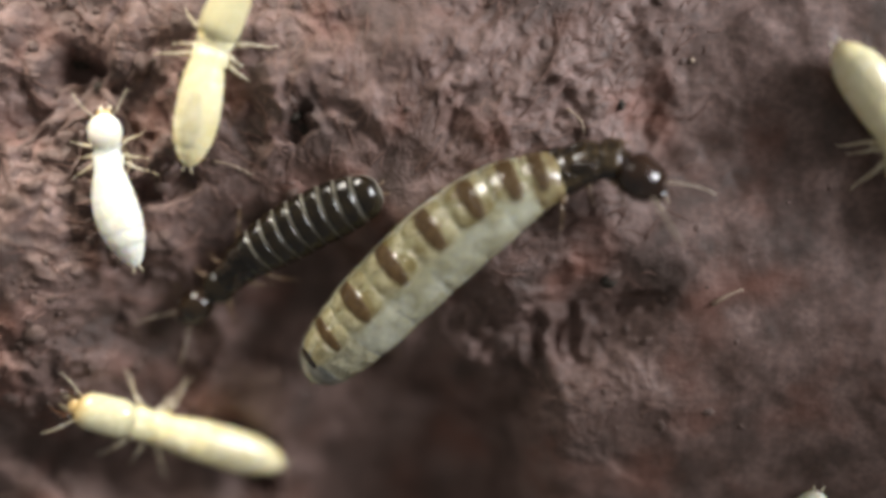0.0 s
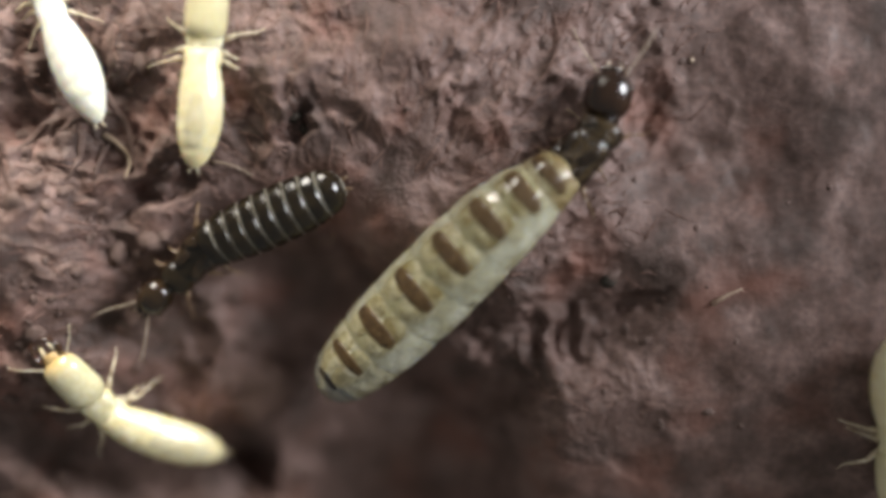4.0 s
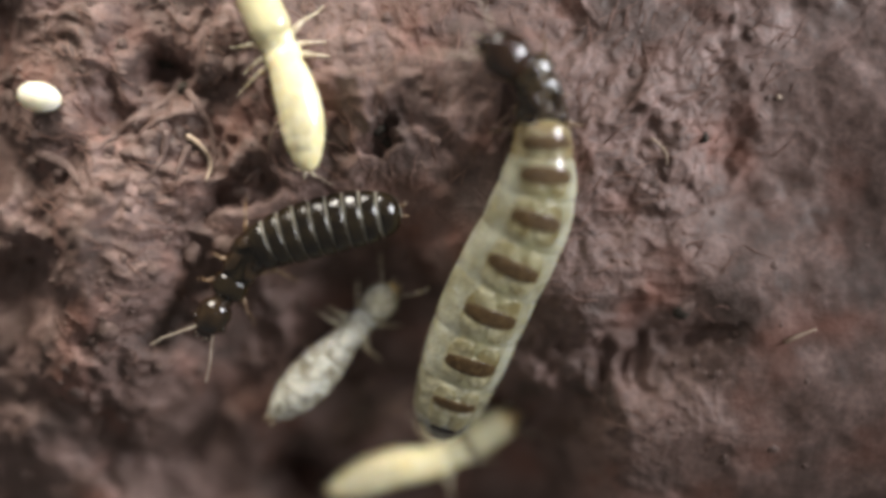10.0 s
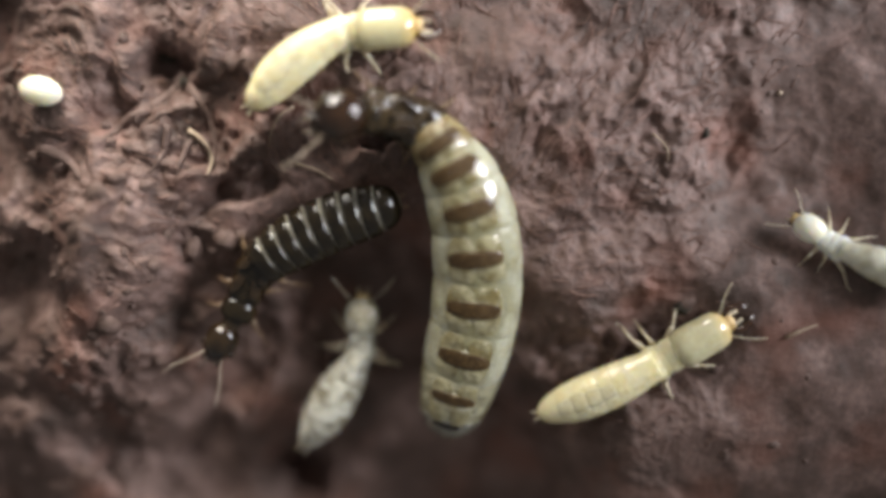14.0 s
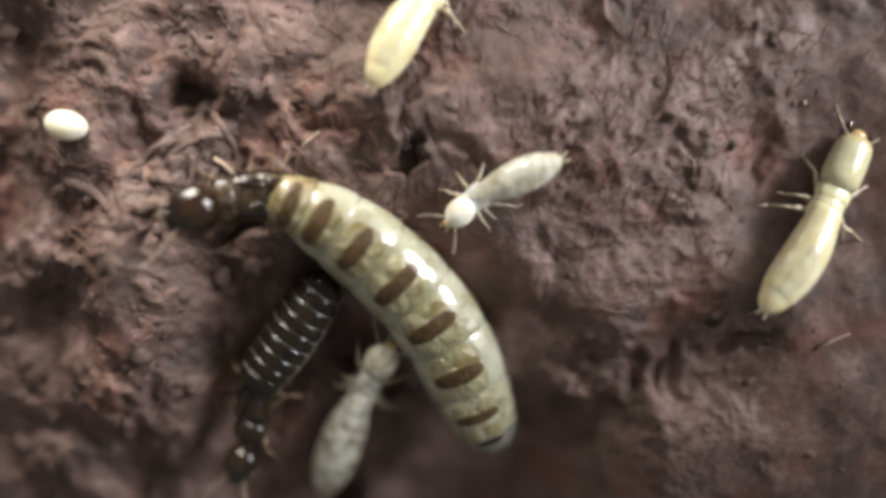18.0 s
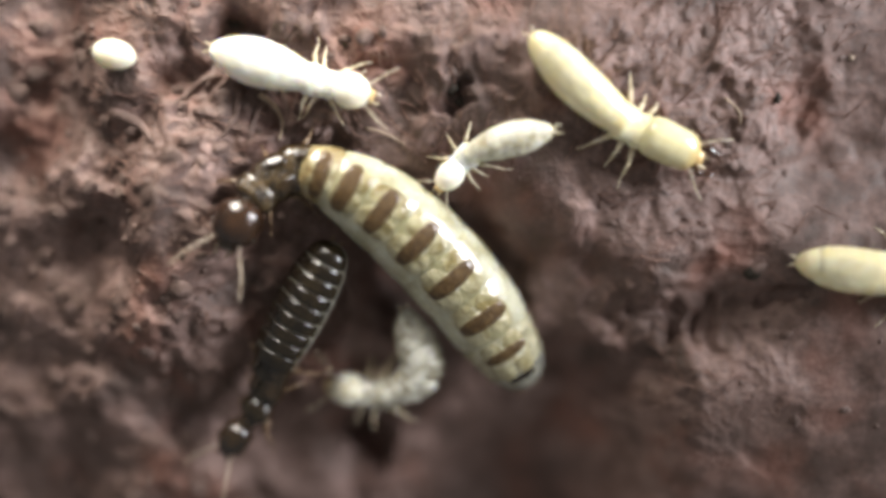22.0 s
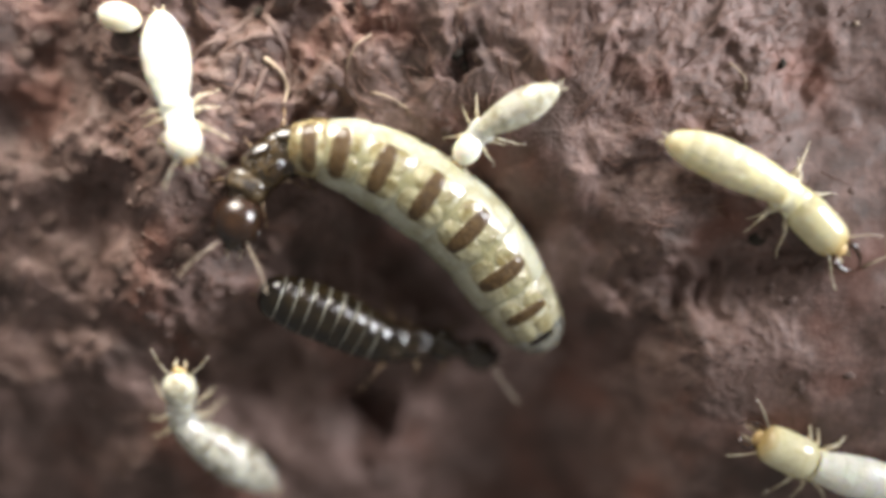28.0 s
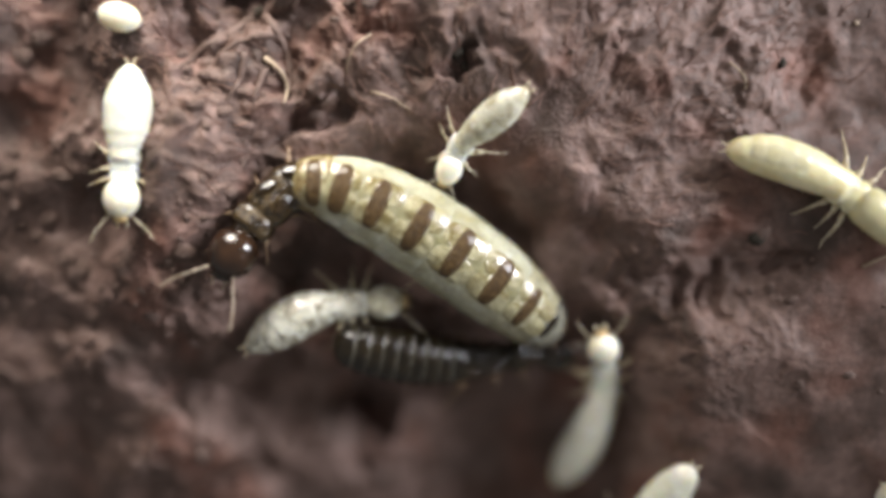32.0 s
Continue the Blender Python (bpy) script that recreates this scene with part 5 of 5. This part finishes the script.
    at(spine, 27.5, 0, (-4.48, 1.32), (-3.96, 2.00), (-2.91, 2.67), (-1.80, 3.26))
    at(spine, 28, 0, (-4.43, 1.24), (-3.96, 1.91), (-2.91, 2.58), (-1.77, 3.25))
    at(spine, 29, 0, (-4.67, 1.40), (-4.15, 2.08), (-3.09, 2.66), (-1.98, 3.25))
    at(spine, 30, 0, (-4.83, 0.95), (-4.41, 1.71), (-3.35, 2.47), (-2.34, 3.13))
    at(spine, 31, 0, (-4.87, 0.85), (-4.45, 1.60), (-3.46, 2.45), (-2.50, 3.10))
    at(spine, 32, 0, (-5.00, 0.56), (-4.62, 1.41), (-3.70, 2.26), (-2.77, 3.07))
    crawl(worker_f, spine)

    spine = []
    at(spine, 0, 0, (-10.51, 13.81), (-10.14, 14.93), (-9.76, 16.60), (-9.39, 18.09))
    at(spine, 17.5, 0, (-14.40, 13.96), (-14.08, 15.10), (-13.79, 16.79), (-13.49, 18.30))
    at(spine, 19, 0, (-15.18, 9.04), (-14.86, 10.17), (-14.56, 11.87), (-14.26, 13.37))
    at(spine, 19.5, 0, (-15.64, 5.47), (-15.14, 6.60), (-14.55, 8.12), (-14.07, 9.64))
    at(spine, 20, 0, (-14.50, 4.78), (-14.46, 6.00), (-14.44, 7.49), (-14.35, 9.17))
    at(spine, 20.5, 0, (-12.66, 3.05), (-13.11, 4.23), (-13.85, 5.69), (-14.68, 7.05))
    at(spine, 21, 0, (-10.72, 3.13), (-11.72, 4.00), (-12.93, 5.14), (-13.86, 6.30))
    at(spine, 21.5, 0, (-9.57, 3.52), (-10.83, 4.09), (-12.08, 4.65), (-13.33, 5.22))
    at(spine, 22, 0, (-8.31, 4.05), (-9.64, 4.35), (-11.16, 4.72), (-12.78, 5.10))
    at(spine, 22.5, 0, (-8.87, 3.42), (-10.05, 4.10), (-11.32, 4.79), (-12.61, 5.47))
    at(spine, 23, 0, (-9.50, 3.09), (-10.61, 3.98), (-11.84, 5.08), (-12.92, 6.39))
    at(spine, 23.5, 0, (-10.83, 2.54), (-11.58, 3.55), (-12.36, 4.86), (-13.07, 6.38))
    at(spine, 24, 0, (-12.20, 2.72), (-12.41, 4.03), (-12.64, 5.65), (-12.87, 7.18))
    at(spine, 25, 0, (-13.17, 1.49), (-13.49, 3.06), (-13.64, 4.76), (-13.70, 6.47))
    at(spine, 25.5, 0, (-13.01, 1.04), (-13.64, 2.70), (-14.01, 4.39), (-14.18, 6.13))
    at(spine, 27.5, 0, (-13.39, 0.95), (-13.92, 2.05), (-14.29, 3.39), (-14.61, 4.95))
    at(spine, 28, 0, (-13.55, 0.77), (-13.98, 1.87), (-14.45, 3.38), (-14.86, 4.84))
    at(spine, 29, 0, (-14.95, 0.24), (-15.07, 1.45), (-14.96, 2.95), (-15.30, 4.46))
    at(spine, 29.4, 0, (-15.57, -0.80), (-15.24, 0.71), (-15.09, 2.21), (-14.95, 3.90))
    at(spine, 30, 0, (-17.70, -0.46), (-16.67, 0.71), (-15.87, 1.85), (-15.26, 3.13))
    at(spine, 30.6, 0, (-19.12, -0.16), (-17.89, 0.75), (-16.47, 1.64), (-14.70, 2.71))
    at(spine, 31, 0, (-18.65, 0.24), (-17.40, 0.95), (-16.19, 1.74), (-14.70, 2.60))
    at(spine, 31.5, 0, (-17.60, -0.47), (-16.80, 0.60), (-15.99, 1.65), (-15.01, 2.59))
    at(spine, 32, 0, (-15.62, -1.18), (-15.65, 0.12), (-15.66, 1.43), (-15.71, 2.94))
    crawl(worker_g, spine)

    spine = []
    at(spine, 0, 0, (18.14, -14.04), (19.52, -14.44), (21.13, -15.03), (22.70, -15.63))
    at(spine, 24, 0, (14.55, -15.37), (15.98, -15.67), (17.62, -16.16), (19.26, -16.65))
    at(spine, 27.5, 0, (10.49, -9.44), (11.87, -9.93), (13.26, -10.42), (15.03, -10.87))
    at(spine, 28, 0, (7.17, -8.30), (8.24, -8.71), (9.61, -9.01), (11.15, -9.20))
    at(spine, 28.2, 0, (5.51, -6.99), (7.01, -8.09), (8.29, -8.81), (9.80, -9.75))
    at(spine, 28.6, 0, (5.04, -3.75), (5.73, -5.22), (6.61, -6.51), (7.50, -8.01))
    at(spine, 29, 0, (2.61, -5.57), (4.23, -5.74), (5.48, -6.40), (7.00, -7.32))
    at(spine, 29.4, 0, (1.02, -5.98), (2.47, -5.98), (4.02, -6.17), (5.76, -6.48))
    at(spine, 29.8, 0, (2.14, -9.08), (3.27, -7.97), (4.47, -6.92), (5.77, -5.89))
    at(spine, 30, 0, (2.28, -9.97), (2.99, -8.56), (4.34, -7.14), (5.71, -6.09))
    at(spine, 30.2, 0, (2.55, -10.82), (3.19, -9.05), (3.98, -7.37), (4.75, -6.01))
    at(spine, 31, 0, (3.27, -13.04), (3.54, -10.89), (3.98, -8.85), (4.24, -7.02))
    at(spine, 31.5, 0, (2.70, -12.57), (3.19, -10.80), (3.67, -9.13), (4.11, -7.44))
    at(spine, 32, 0, (1.91, -14.35), (2.65, -12.50), (3.38, -10.73), (4.11, -9.39))
    crawl(soldier_h, spine)

    spine = []
    at(spine, 0, 0, (1.61, -15.02), (1.64, -16.74), (1.44, -18.72), (1.24, -20.76))
    at(spine, 27, 0, (-2.39, -17.37), (-2.23, -19.21), (-2.27, -21.43), (-2.31, -23.76))
    at(spine, 29, 0, (-2.58, -13.14), (-2.40, -14.57), (-2.43, -16.16), (-2.45, -17.73))
    at(spine, 29.8, 0, (-2.21, -9.45), (-2.09, -11.06), (-2.16, -12.97), (-2.24, -14.92))
    at(spine, 30, 0, (-1.65, -9.52), (-1.86, -11.05), (-1.92, -13.17), (-1.99, -15.10))
    at(spine, 31, 0, (-0.98, -8.78), (-0.94, -10.50), (-1.00, -12.41), (-1.04, -14.56))
    at(spine, 31.5, 0, (0.64, -8.23), (-0.05, -9.69), (-0.74, -11.44), (-1.33, -13.49))
    at(spine, 32, 0, (0.94, -5.40), (1.23, -6.94), (0.89, -8.84), (0.12, -10.92))
    crawl(worker_i, spine)

    spine = []
    at(spine, 0, 0, (15.10, 2.19), (14.60, 3.63), (13.81, 5.11), (12.86, 6.39))
    at(spine, 0.5, 0, (14.60, 0.01), (14.34, 1.64), (14.08, 3.27), (13.64, 4.91))
    at(spine, 1, 0, (14.43, -4.75), (14.27, -2.92), (14.13, -1.09), (13.98, 0.82))
    at(spine, 2, 0, (14.53, -4.73), (14.46, -3.09), (14.38, -1.45), (14.25, 0.28))
    at(spine, 3, 0, (14.83, -6.25), (14.75, -4.74), (14.67, -3.27), (14.56, -1.80))
    at(spine, 5.5, 0, (15.40, -9.76), (15.02, -8.14), (14.64, -6.55), (14.44, -4.92))
    at(spine, 7, 0, (16.56, -13.32), (16.06, -11.73), (15.53, -9.99), (15.04, -8.30))
    at(spine, 32, 0, (13.65, -15.52), (13.04, -13.90), (12.41, -12.12), (11.81, -10.40))
    crawl(soldier_j, spine)

    spine = []
    at(spine, 0, 0, (12.33, -12.98), (12.29, -11.36), (12.35, -9.82), (12.50, -8.31))
    at(spine, 1, 0, (12.16, -11.84), (12.14, -10.28), (12.23, -8.77), (12.37, -7.21))
    at(spine, 1.5, 0, (12.23, -12.30), (12.21, -10.72), (12.27, -9.18), (12.44, -7.71))
    at(spine, 2, 0, (12.29, -13.96), (12.24, -12.31), (12.31, -10.71), (12.44, -9.08))
    at(spine, 5.5, 0, (10.35, -13.25), (10.36, -11.62), (10.36, -10.04), (10.36, -8.51))
    at(spine, 7, 0, (9.38, -12.21), (9.36, -10.60), (9.36, -9.06), (9.38, -7.39))
    at(spine, 8, 0, (9.40, -14.29), (9.38, -12.59), (9.35, -10.95), (9.35, -9.16))
    at(spine, 20, 0, (16.93, -8.88), (15.84, -9.23), (14.57, -9.80), (13.27, -10.38))
    at(spine, 28.6, 0, (12.43, -7.79), (11.49, -8.30), (10.56, -9.02), (9.65, -9.96))
    at(spine, 29, 0, (10.77, -7.44), (10.08, -8.44), (9.22, -9.57), (8.16, -10.89))
    at(spine, 30, 0, (11.95, -9.86), (11.20, -9.00), (10.54, -9.66), (9.84, -10.12))
    at(spine, 31, 0, (11.79, -11.96), (11.08, -10.49), (10.15, -8.87), (9.32, -7.39))
    at(spine, 32, 0, (13.29, -14.11), (12.54, -12.58), (11.56, -10.87), (10.66, -9.33))
    crawl(worker_l, spine)


motions()
